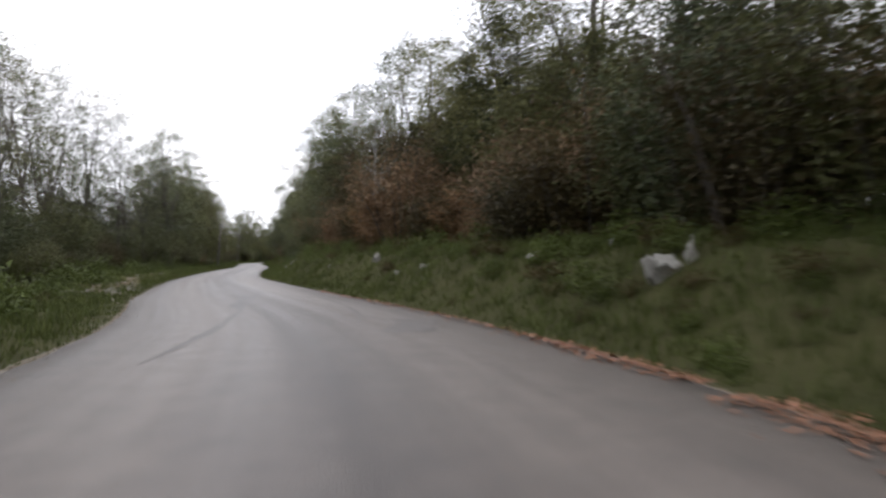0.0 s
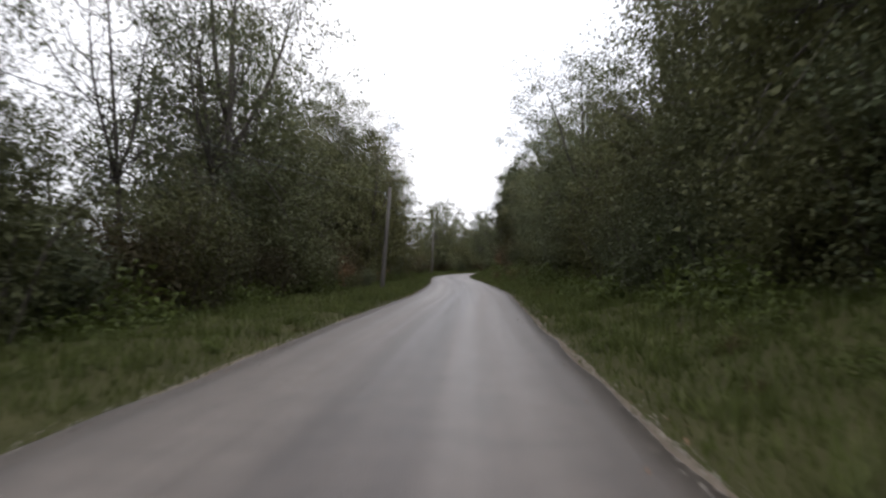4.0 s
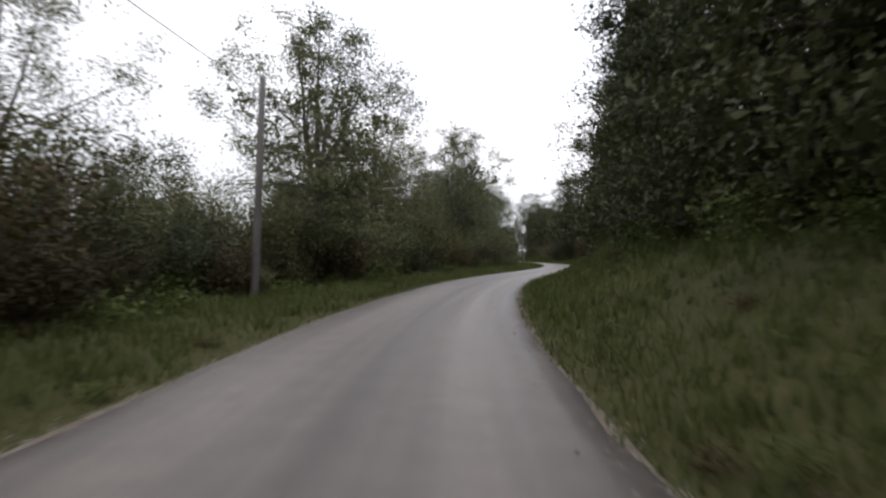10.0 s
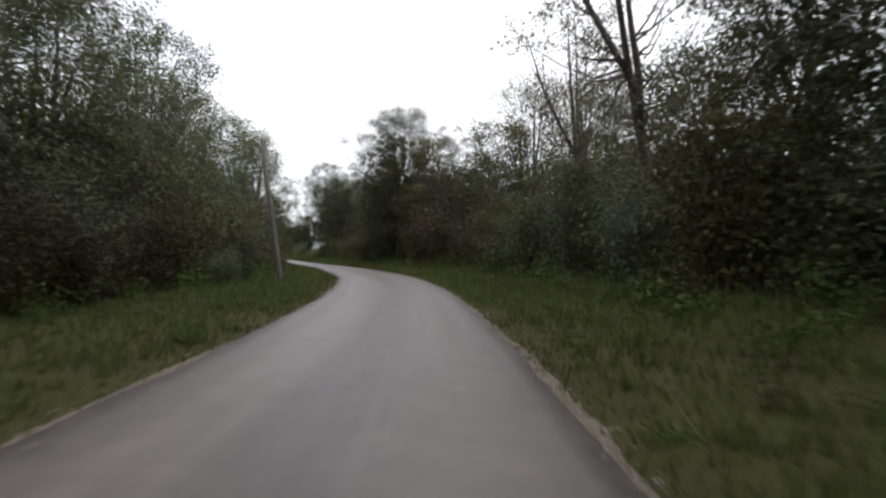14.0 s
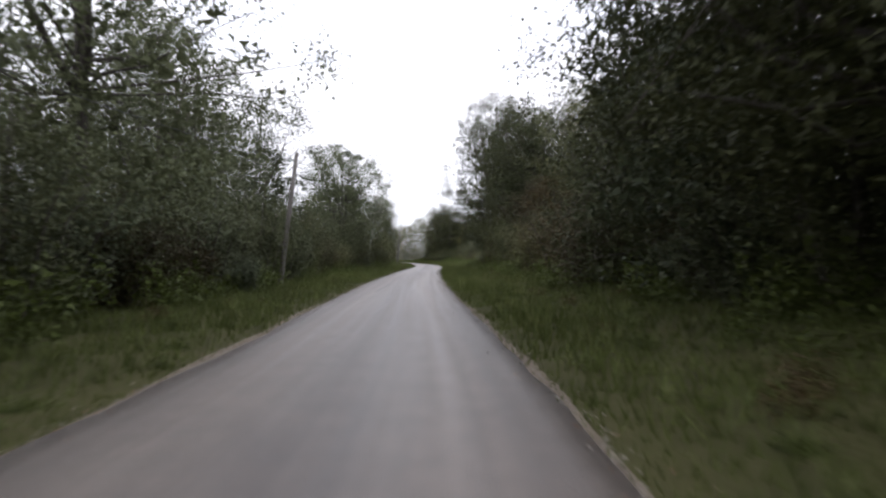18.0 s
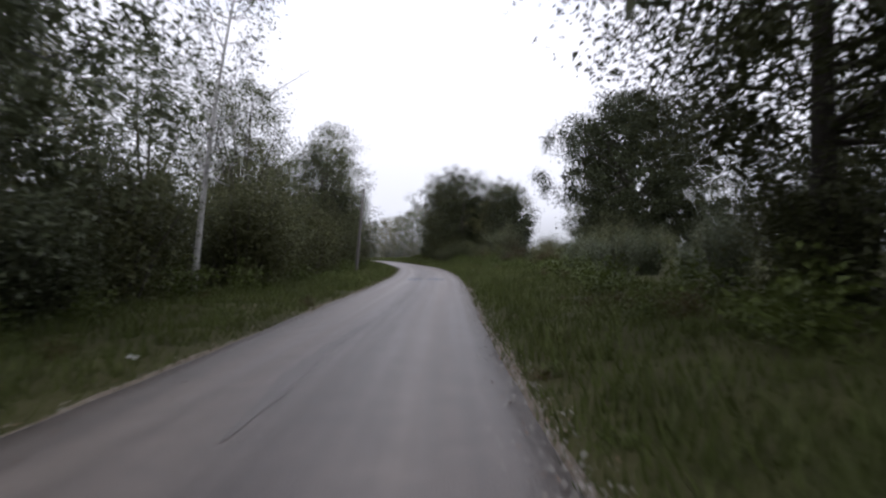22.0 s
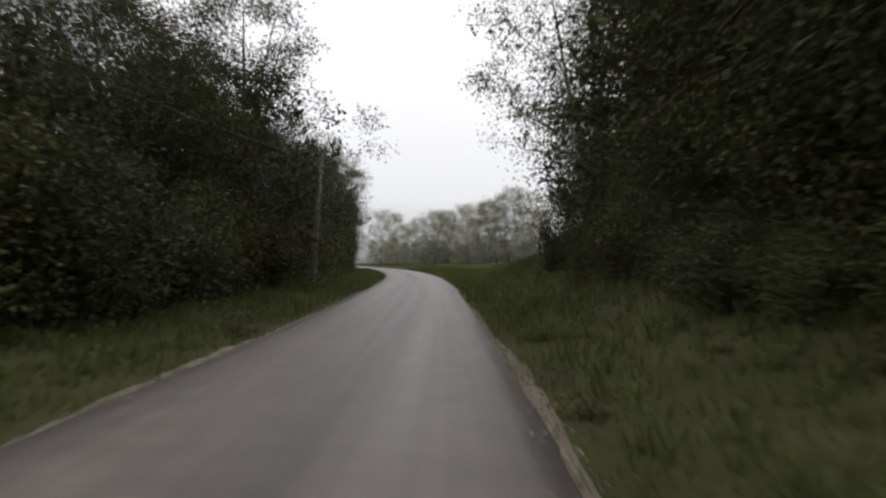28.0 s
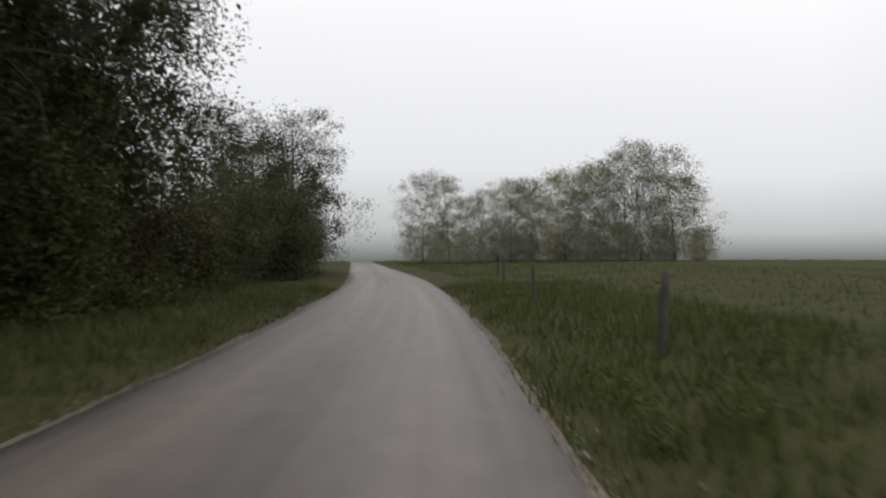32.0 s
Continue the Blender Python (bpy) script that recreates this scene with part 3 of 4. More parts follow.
bush_kind("herb", "tuft of nettles and bramble at the foot of the hedge", [dict(tall=0.8, spread=0.7), dict(tall=1.2, spread=0.8), dict(tall=0.5, spread=0.6)],
          count=600, size=0.12, leaf=M_HERB, stems=8)


def plant(book, key, s, d, size=1.0, variant=None, rng=random, label="", drop=0.0, joined=None, lean=None):
    lab, meshes, variants, kw = book[key]
    i = rng.randrange(len(meshes)) if variant is None else variant
    x, y = place(s, d)
    z = ground_z(s, d) - drop
    name = {"oak": "broadleaf_tree", "ash": "slender_tree", "back": "woodland_tree", "great": "broadleaf_tree", "maple": "broadleaf_tree", "ivied": "withered_tree", "willow": "hazed_tree", "alder": "broadleaf_tree", "beech": "broadleaf_tree", "spruce": "evergreen_tree", "birch": "birch_tree", "snag": "half_bare_tree", "hazel": "green_shrub", "elder": "pale_shrub", "russet": "brown_shrub", "dry": "withered_shrub", "herb": "weed_tuft"}[key]
    cat = "tree" if book is TREES else "weeds" if key == "herb" else "shrub"
    if joined is not None:
        w = rng.uniform(0, 6.283)
        c = meshes[i][2].reshape(-1, 3, 3)[::1 if key == "herb" else 2].reshape(-1, 3) * size
        joined.append(np.stack([c[:, 0] * math.cos(w) - c[:, 1] * math.sin(w) + x, c[:, 0] * math.sin(w) + c[:, 1] * math.cos(w) + y, c[:, 2] + z - 0.04], axis=1))
        return None
    turn = [rng.uniform(-2, 2), rng.uniform(-2, 2), rng.uniform(0, 360)]
    girth = [rng.uniform(0.93, 1.07), rng.uniform(0.93, 1.07), 1.0]
    if not size:
        return None
    ob = thing(name, pose(x, y, z, *turn), label or lab, cat, {"tree": "trees along the road", "shrub": "shrubs along the road", "weeds": "weeds along the verge"}[cat])
    ob.scale = [size * k for k in girth]
    if lean is not None:
        keep = tuple(ob.scale)
        ob.matrix_world = pose(x, y, z, 0, lean, math.degrees(float(heading(s))))
        ob.scale = keep
    names = ("trunk", "crown") if book is TREES else ("woody_base", "foliage")
    for nm, me_ in zip(names, meshes[i]):
        part(nm, me_, ob)
    return ob


dice = random.Random(11)


def row(book, keys, s0, s1, step, d0, d1, lo_, hi_, joined=None, shrink=1.0, until=1e9):
    """Plants along one side from station s0 to s1, d0 to d1 metres from the line; none past until."""
    s = s0
    while s < s1:
        key = dice.choice(keys)
        at, off = s + dice.uniform(-0.3, 0.3) * step, dice.uniform(d0, d1)
        if 188 < at < 209 and -10 < off < 0:
            off -= 1.0  # the hedge stands back before the leaning pole
        plant(book, key, at, off, dice.uniform(lo_, hi_) * shrink * (at < until), rng=dice, joined=joined)
        s += step * dice.uniform(0.8, 1.25)


END_X, END_Y, END_A = place(415.3, 0)[0], place(415.3, 0)[1], float(heading(415.3))


def ahead(f, r):
    """Station and offset of a point f metres on and r to the right of where the drive ends."""
    x, y = END_X - math.sin(END_A) * f + math.cos(END_A) * r, END_Y + math.cos(END_A) * f + math.sin(END_A) * r
    s, d = stations(np.array([x]), np.array([y]))
    return float(s[0]), float(d[0])


HEDGE, BRACKEN, WEEDS = [], [], []
# woods deeper in, both sides
for s0, s1, step, d0, d1 in ((56, 124, 4.2, 12, 17), (124, 176, 4.0, 11, 16), (222, 304, 4.2, 12, 17), (60, 130, 7, 20, 26), (224, 300, 7, 19, 26)):
    row(TREES, ("back",), s0, s1, step, d0, d1, 0.9, 1.2, shrink=0.68 if s0 < 200 else 0.55)
row(TREES, ("back",), 358, 390, 3.2, 9.5, 14, 0.55, 0.68)
row(TREES, ("back",), 176, 214, 5.0, 12, 17, 0.55, 0.75)
for s0, s1, step, d0, d1 in ((70, 122, 4.2, -19, -14), (160, 240, 5.0, -21, -15), (-20, 60, 6.0, -27, -20)):
    row(TREES, ("back",), s0, s1, step, d0, d1, 0.8, 1.1, shrink=0.65 if s0 > 0 else 0.8)
row(TREES, ("back",), -24, 60, 4.2, 15, 20, 0.65, 0.85)
row(TREES, ("back",), 366, 440, 4.0, -18, -12, 0.5, 0.7)
# left of the line
row(BUSHES, ("hazel", "russet", "hazel", "elder"), -20, 66, 2.0, -12.5, -10.5, 0.65, 0.95)
row(TREES, ("ash",), -20, 72, 2.9, -18.5, -12.5, 1.0, 1.35)
row(BUSHES, ("hazel",), -20, 72, 1.7, -17, -13, 0.85, 1.2, HEDGE)
row(BUSHES, ("hazel", "russet"), 62, 114, 2.2, -9, -7.2, 0.8, 1.2)
row(TREES, ("oak", "oak", "ash"), 79, 118, 4.2, -12.5, -9, 0.9, 1.15)
row(BUSHES, ("dry",), 88, 110, 6.5, -6.9, -6.3, 0.45, 0.65)
row(BUSHES, ("russet",), 126, 160, 4.0, -7.6, -6.9, 0.6, 0.9)
row(BUSHES, ("hazel", "russet", "hazel", "elder"), 114, 186, 2.0, -9.5, -7.6, 0.9, 1.3)
row(BUSHES, ("hazel",), 114, 186, 3.0, -12.5, -10, 1.0, 1.4, HEDGE)
plant(TREES, "ash", 139, -14, 1.1, 2, dice)
row(TREES, ("oak",), 168, 236, 5.0, -13.5, -10.5, 0.75, 1.0)
row(BUSHES, ("hazel", "russet", "hazel", "elder"), 186, 300, 2.1, -9.3, -7.4, 0.85, 1.2)
row(BUSHES, ("hazel",), 240, 362, 3.0, -12.5, -10, 1.0, 1.4, HEDGE)
row(TREES, ("ash", "oak"), 248, 288, 7.0, -17, -13, 0.75, 1.0)
row(BUSHES, ("hazel",), 300, 362, 2.1, -9.5, -7.4, 0.9, 1.35)
row(TREES, ("ash", "oak"), 302, 346, 8.0, -16, -12, 0.7, 0.9)
row(BUSHES, ("hazel", "hazel", "russet"), 362, 440, 2.1, -8.4, -6.6, 0.9, 1.3)
row(TREES, ("alder",), 358, 384, 4.2, -11.5, -9.0, 0.55, 0.7)
row(TREES, ("alder",), 385, 436, 4.2, -11.5, -9.0, 0.75, 0.95)
for key, s, d, k, v in (("oak", 77, -9.2, 1.2, 1), ("oak", 115, -10, 1.15, 1), ("oak", 120.5, -11, 1.15, 3), ("oak", 126, -11.5, 1.05, 1), ("oak", 97, -6.6, 0.9, 3), ("oak", 109, -10.8, 1.25, 1), ("oak", 111.5, -6.4, 0.9, 0),
                        ("oak", 192, -13.2, 0.9, 0), ("oak", 205, -12.4, 1.0, 0), ("oak", 220.5, -13.4, 1.1, 1)):
    plant(TREES, key, s, d, k, v, dice)
for key, s, d, k, v in (("oak", 240, -8.6, 1.0, 0), ("oak", 234, -8.1, 0.9, 3), ("oak", 252, -8.9, 1.15, 1), ("oak", 257, -12.8, 0.6, 1), ("oak", 263, -11.8, 1.05, 3), ("oak", 269, -12.4, 1.05, 0), ("oak", 300.5, -10.2, 1.1, 3), ("ash", 319, -10.2, 0.9, 1),
                        ("oak", 346.5, -9.2, 0.85, 3), ("ash", 351.5, -8.8, 1.05, 0), ("oak", 334, -13, 0.85, 2), ("alder", 375, -7.4, 0.62, 2), ("alder", 381, -8.2, 0.75, 0),
                        ("alder", 386, -7.2, 0.85, 1), ("alder", 395, -8.0, 0.8, 2), ("alder", 410, -7.8, 0.85, 0), ("alder", 418, -7.7, 0.82, 1), ("alder", 427, -8.2, 0.95, 0), ("alder", 433, -9.5, 0.95, 1)):
    plant(TREES, key, s, d, k, v, dice)
plant(TREES, "maple", 158, -7.7, 1.02, 0, dice, "full round broadleaf tree standing above the hedge")
plant(TREES, "maple", 295, -8.6, 1.1, 1, dice, "large round broadleaf tree with an even crown above the hedge")
plant(TREES, "birch", 306.5, -7.7, 1.0, 0, dice, lean=7)
plant(TREES, "snag", 200, 7.2, 1.12, 0, dice, lean=-13)
plant(TREES, "snag", 207.5, 7.6, 0.9, 0, dice, lean=-9)
for s, d, k, v, l in ((60, -10.6, 1.0, 0, 4), (66, -11.3, 1.0, 1, 5), (71.5, -10.6, 0.95, 0, 1), (73.5, -8.4, 1.0, 1, 3)):
    plant(TREES, "ash", s, d, k, v, dice, lean=l)
plant(TREES, "alder", *ahead(41, -10.0), 1.05, 2, dice)
plant(BUSHES, "elder", 345, 6.6, 1.15, 1, dice)
plant(TREES, "birch", 36.5, 7.3, 0.8, 0, dice)
plant(TREES, "birch", 92, 9.4, 1.1, 0, dice)
for f, r, k in ((24, -8.6, 1.1), (28, -9.0, 1.2), (33, -9.4, 1.2), (38, -9.8, 1.2), (44, -10.6, 1.2), (50, -11.6, 1.2)):
    plant(BUSHES, "hazel", *ahead(f, r), k, 3, dice)
plant(TREES, "alder", *ahead(30, -11.5), 0.75, 0, dice)
plant(TREES, "alder", *ahead(36, -11.0), 0.85, 2, dice)
plant(BUSHES, "hazel", *ahead(36, -8.0), 1.1, 1, dice)
plant(BUSHES, "hazel", *ahead(30, -7.6), 1.2, 3, dice)
# right of the line
row(BUSHES, ("dry", "russet", "hazel", "russet"), -24, 26, 1.8, 7.4, 9.2, 1.0, 1.5)
row(BUSHES, ("dry", "dry", "russet"), 26, 54, 1.8, 7.0, 8.6, 1.1, 1.7)
row(BUSHES, ("dry",), -24, 52, 2.6, 9.4, 11.5, 1.2, 1.7, BRACKEN)
row(TREES, ("oak", "spruce"), -24, 56, 3.6, 11, 14, 0.72, 0.95)
row(BUSHES, ("hazel",), 50, 122, 2.1, 6.0, 7.6, 0.85, 1.2)
row(TREES, ("oak",), 54, 122, 3.8, 7.8, 10.5, 0.9, 1.1, shrink=0.85)
row(BUSHES, ("dry", "russet", "hazel"), 116, 134, 2.0, 5.8, 7.2, 0.8, 1.1)
row(TREES, ("spruce", "alder", "spruce"), 122, 172, 3.4, 7.0, 9.5, 0.85, 1.05)
row(BUSHES, ("hazel", "hazel", "elder"), 170, 216, 1.9, 5.6, 7.4, 0.9, 1.25)
row(TREES, ("ash",), 182, 216, 5.0, 8.5, 12.5, 0.8, 1.0, shrink=0.75)
row(TREES, ("alder", "oak", "spruce"), 221, 256, 3.6, 7.4, 10, 0.85, 1.05, shrink=0.76)
row(BUSHES, ("russet", "russet", "hazel"), 214, 240, 2.4, 5.6, 6.8, 0.8, 1.1)
row(BUSHES, ("elder", "hazel", "russet"), 244, 290, 2.0, 5.6, 7.2, 0.85, 1.2)
row(TREES, ("alder", "oak"), 252, 304, 4.2, 8.4, 11, 0.85, 1.05, shrink=0.85, until=301)
row(BUSHES, ("elder", "russet", "hazel"), 304, 360, 1.9, 5.5, 8, 0.42, 0.65)
row(BUSHES, ("hazel",), 304, 362, 1.6, 8.5, 17, 0.4, 0.7, HEDGE)
row(TREES, ("back",), 306, 372, 7.0, 24, 34, 0.7, 0.95)
row(TREES, ("alder",), 360, 384, 4.0, 8.0, 10, 0.62, 0.85)
row(BUSHES, ("hazel",), 360, 387, 2.0, 5.2, 6.8, 0.75, 1.0)
for key, s, d, k, v in (("oak", 86, 6.8, 0.95, 4), ("spruce", 131, 6.4, 0.95, 0), ("spruce", 136, 6.8, 1.05, 0), ("spruce", 150.5, 5.8, 0.85, 1), ("spruce", 165, 6.2, 0.95, 1),
                        ("alder", 176, 7.8, 1.05, 1), ("alder", 181, 6.9, 1.1, 1), ("alder", 178.5, 9.4, 1.2, 0), ("alder", 184.5, 8.4, 1.0, 1), ("ash", 186, 7.8, 1.2, 0), ("ash", 190.5, 8.6, 1.15, 2), ("oak", 203, 6.6, 0.55, 3), ("ash", 213, 9.4, 0.95, 2), ("oak", 218, 8.6, 1.0, 0)):
    plant(TREES, key, s, d, k, v, dice)
for key, s, d, k, v in (("beech", 243, 6.5, 0.88, 0), ("oak", 238, 7.4, 0.9, 4),
                        ("oak", 278, 12.2, 1.15, 0), ("beech", 298.5, 6.6, 1.0, 0), ("oak", 285, 8.6, 0.9, 2), ("spruce", 280, 7.4, 0.8, 1), ("oak", 380.5, 5.8, 0.78, 3),
                        ("oak", 364, 9.6, 0.75, 2), ("oak", 367, 9.4, 0.9, 0), ("oak", 386, 5.6, 0.85, 4), ("alder", 377, 7.4, 0.9, 1), ("alder", 372, 6.6, 0.8, 2), ("alder", 383, 7.6, 0.9, 0), ("oak", 391, 19, 1.05, 0), ("oak", 389, 34, 1.2, 1)):
    plant(TREES, key, s, d, k, v, dice)
plant(TREES, "great", 347.5, 19.8, 1.03, 0, dice)
far_dice = random.Random(31)
# far trees and saplings whose leaf colour carries the haze
for f, r, k in ((76, -2.6, 0.92), (74, 0.6, 0.84), (80, 2.4, 0.7), (88, 5, 0.86), (91, 9.5, 1.0), (95, 13.5, 1.05), (89, 17, 1.12), (93, 21.5, 1.2), (90, 26, 1.4), (95, 30, 1.5), (91, 33.5, 1.4), (99, 11, 1.1), (101, 24, 1.4), (100, 18, 1.2), (99, 36, 1.15)):
    plant(TREES, "willow", *ahead(f, r), k, None, far_dice)

for i in range(26):
    plant(TREES, "willow", *ahead(87 + 3 * math.sin(i * 2.1), -4 + i * 1.65), far_dice.uniform(0.3, 0.5), None, far_dice, "low silvery-green sapling at the foot of the far row")

other_dice = random.Random(23)
plant(BUSHES, "hazel", 80.5, -6.7, 0.75, 2, other_dice)
plant(BUSHES, "hazel", 280, -8.8, 1.1, 3, other_dice)
plant(BUSHES, "hazel", 283, -8.6, 1.15, 3, other_dice)
plant(BUSHES, "hazel", 83.2, -6.9, 0.8, 0, other_dice)
for key, s, d, k, v in (("alder", 334.5, -9.2, 0.8, 0), ("oak", 338, -8.9, 0.95, 3), ("oak", 342, -9.8, 0.8, 1), ("alder", 123, -9.2, 0.9, 1), ("alder", 117.5, -9.6, 0.92, 0), ("oak", 175.5, -12, 1.12, 1), ("maple", 190.5, -9.8, 1.18, 0), ("alder", 131, -10.4, 1.12, 1), ("beech", 241.5, 5.4, 0.82, 0), ("alder", 276.5, -11.8, 0.95, 1), ("oak", 145, -10.6, 0.7, 1), ("oak", 322, -11.2, 0.9, 3), ("ivied", 38.5, 9.6, 0.9, 0), ("ivied", 41.5, 9.0, 0.95, 1), ("ivied", 45, 9.6, 1.0, 0), ("ivied", 48.5, 9.2, 1.0, 1), ("ivied", 52, 9.4, 0.9, 0), ("ivied", 34, 10.4, 0.85, 1), ("oak", 43, 12.6, 1.2, 3), ("oak", 50, 12.2, 1.25, 1), ("oak", 56, 9.2, 1.12, 1), ("oak", 60.5, 8.8, 1.1, 3), ("oak", 64.5, 8.4, 1.15, 1), ("oak", 69, 8.8, 1.1, 3), ("oak", 73.5, 8.4, 1.05, 0), ("oak", 106, 8.4, 1.05, 1), ("alder", 279, 7.6, 0.95, 0), ("alder", 283.5, 7.4, 1.0, 1), ("alder", 288, 7.6, 1.1, 0), ("alder", 293.5, 8.0, 1.1, 1), ("alder", 96, -9.8, 0.95, 1), ("alder", 103, -10.2, 1.0, 0), ("oak", 22, 12.5, 1.1, 1), ("oak", 27, 12.2, 1.1, 3), ("ivied", 232.5, 7.3, 0.95, 0), ("ivied", 236, 7.6, 1.0, 1), ("ivied", 270, 7.2, 0.75, 0), ("ivied", 273.5, 7.0, 0.7, 1), ("alder", 191, 7.8, 0.8, 1), ("alder", 195.5, 8.2, 0.7, 0), ("alder", 38, -14.0, 0.55, 2), ("spruce", 35, 6.7, 0.2, 1), ("spruce", 248, 6.2, 0.95, 1), ("alder", 252, 6.6, 0.95, 0), ("alder", 366, 6.4, 0.85, 1), ("alder", 370.5, 6.0, 0.9, 0), ("alder", 375.5, 6.2, 0.95, 1), ("alder", 380, 6.4, 0.9, 0), ("spruce", 139.5, 6.3, 1.0, 0), ("spruce", 145, 6.6, 1.05, 1), ("spruce", 155.5, 6.3, 1.0, 0), ("spruce", 160.5, 6.5, 1.0, 1)):
    plant(TREES, key, s, d, k, v, other_dice)
for i in range(22):
    plant(BUSHES, "hazel", 28 + 1.6 * i, other_dice.uniform(-14.2, -12.2), other_dice.uniform(1.0, 1.3), 1 + 2 * (i % 2), other_dice)
for s, d, k in ((293, 6.4, 0.8), (295.5, 6.8, 0.9), (298, 6.4, 0.85), (300.5, 7.2, 0.9)):
    plant(BUSHES, "hazel", s, d, k, None, other_dice)
for i in range(14):
    plant(BUSHES, "hazel", 362 + 1.7 * i, other_dice.uniform(4.6, 5.3), other_dice.uniform(0.6, 0.85), None, other_dice)
shade_dice = random.Random(57)
for i in range(16):
    plant(BUSHES, "hazel", 361.5 + 1.45 * i, shade_dice.uniform(3.75, 4.25), shade_dice.uniform(0.42, 0.6), None, shade_dice, "low dark shrub under the overhanging trees")
for s, d, k, v in ((25, -14.5, 1.2, 0), (29, -16, 1.2, 2), (21, -14.2, 1.1, 1)):
    plant(TREES, "ash", s, d, k, v, other_dice)
for s, d, k in ((126, 5.7, 0.9), (128.5, 6.0, 1.0), (124, 6.4, 0.8)):
    plant(BUSHES, "dry", s, d, k, 0, other_dice)
for s, d, k in ((232, -6.0, 0.36), (234.5, -6.3, 0.4), (229, -6.0, 0.33), (88, -5.5, 0.35), (92, -5.7, 0.4), (83.5, -5.4, 0.3), (190, -6.6, 0.38), (205.5, -6.7, 0.42), (257, -6.2, 0.4), (150, -6.6, 0.35)):
    plant(BUSHES, "elder", s, d, k, None, other_dice, "small leafy sapling at the foot of the hedge")
for s, d, k in ((225, 6.4, 1.6), (228.5, 6.6, 1.7), (232, 6.4, 1.5)):
    plant(BUSHES, "russet", s, d, k, 1, other_dice, "tall dull reddish-brown shrub in the roadside hedge")
for s, d, k in ((103, 4.3, 0.4), (105, 4.6, 0.45), (55, 5.7, 0.6), (57, 5.4, 0.5)):
    plant(BUSHES, "dry", s, d, k, 2, other_dice, "small withered brown shrub at the foot of the bank")

# ---- poles ----


def utility_pole(s, d, tall, lean):
    x, y = place(s, d)
    z = ground_z(s, d)
    ob = thing("utility_pole", pose(x, y, z, 0, lean, math.degrees(float(heading(s)))), "weathered grey wooden utility pole on the verge", "pole", "utility poles along the road")
    v, f = tube([(0, 0, -0.5), (0, 0, 0.4), (0, 0, tall * 0.5), (0, 0, tall)], [0.125, 0.12, 0.105, 0.085], 14)
    part("shaft", mesh_of("shaft", v, f, M_POLE, True), ob)
    v, f = tube([(-0.08, 0, tall - 0.6), (-0.2, 0, tall - 0.58), (-0.24, 0, tall - 0.45)], [0.014] * 3, 8)
    bracket = part("bracket", mesh_of("bracket", v, f, M_STEEL, True), ob, "galvanised steel bracket")
    v, f = tube([(-0.24, 0, tall - 0.47), (-0.24, 0, tall - 0.41), (-0.24, 0, tall - 0.37), (-0.24, 0, tall - 0.31)], [0.03, 0.045, 0.03, 0.035], 10)
    part("insulator", mesh_of("insulator", v, f, M_PORCELAIN, True), bracket, "pale glass insulator")
    top = ob.matrix_world @ Vector((-0.24, 0, tall - 0.33))
    return top


tops = [utility_pole(s, d, h, l) for s, d, h, l in
        ((23, -13.0, 6.6, 0), (86.0, -4.3, 5.5, 4.5), (149.1, -6.3, 6.4, 2), (210.2, -5.3, 6.2, -7.5), (263.3, -6.5, 6.0, 7), (331.7, -5.9, 5.9, 5), (393.4, -5.8, 6.2, 3.5), (451, -6.2, 6.0, 0))]


def cable(a, b, sag):
    pts_ = []
    for u in np.linspace(0, 1, 25):
        p = a.lerp(b, u)
        pts_.append((p.x, p.y, p.z - sag * 4 * u * (1 - u)))
    v, f = tube(pts_, [0.011] * 25, 6)
    tagged(new("overhead_cable", mesh_of("overhead_cable", v, f, M_CABLE, True)), "thin black overhead cable strung between the wooden poles", "cable", "overhead cables")


for a, b in zip(tops[:-1], tops[1:]):
    cable(a, b, 1.5)

# ---- fence posts at the field ----


def fence_post(s, d, tall, lean, turn):
    x, y = place(s, d)
    r = random.Random(int(s * 10))
    pts_ = [(r.uniform(-0.02, 0.02), r.uniform(-0.02, 0.02), z) for z in np.linspace(-0.3, tall, 7)]
    v, f = tube(pts_, [0.06, 0.058, 0.055, 0.056, 0.05, 0.052, 0.045], 9)
    ob = thing("fence_post", pose(x, y, ground_z(s, d), lean, lean / 2, turn), "weathered dark wooden fence post at the edge of the field", "fence post", "fence posts")
    part("stake", mesh_of("stake", v, f, M_POST, True), ob)
    v, f = tube([(0.05, 0, tall - 0.13), (0.085, 0, tall - 0.13), (0.095, 0, tall - 0.1)], [0.012] * 3, 6)
    part("wire_insulator", mesh_of("wire_insulator", v, f, M_CABLE, True), ob, "black plastic wire insulator")


for s, d, h, l, w in ((390.0, 4.3, 0.68, 2, 10), (397.7, 4.1, 0.74, -2, 80), (408.5, 5.0, 1.0, 3, 150), (422.3, 2.6, 0.98, -3, 200), (431.0, 2.8, 1.1, 1, 300), (440, 3.6, 1.05, 1, 120), (449, 5.2, 1.05, 2, 20)):
    fence_post(s, d, h, l, w)

# ---- rocks in the bank ----


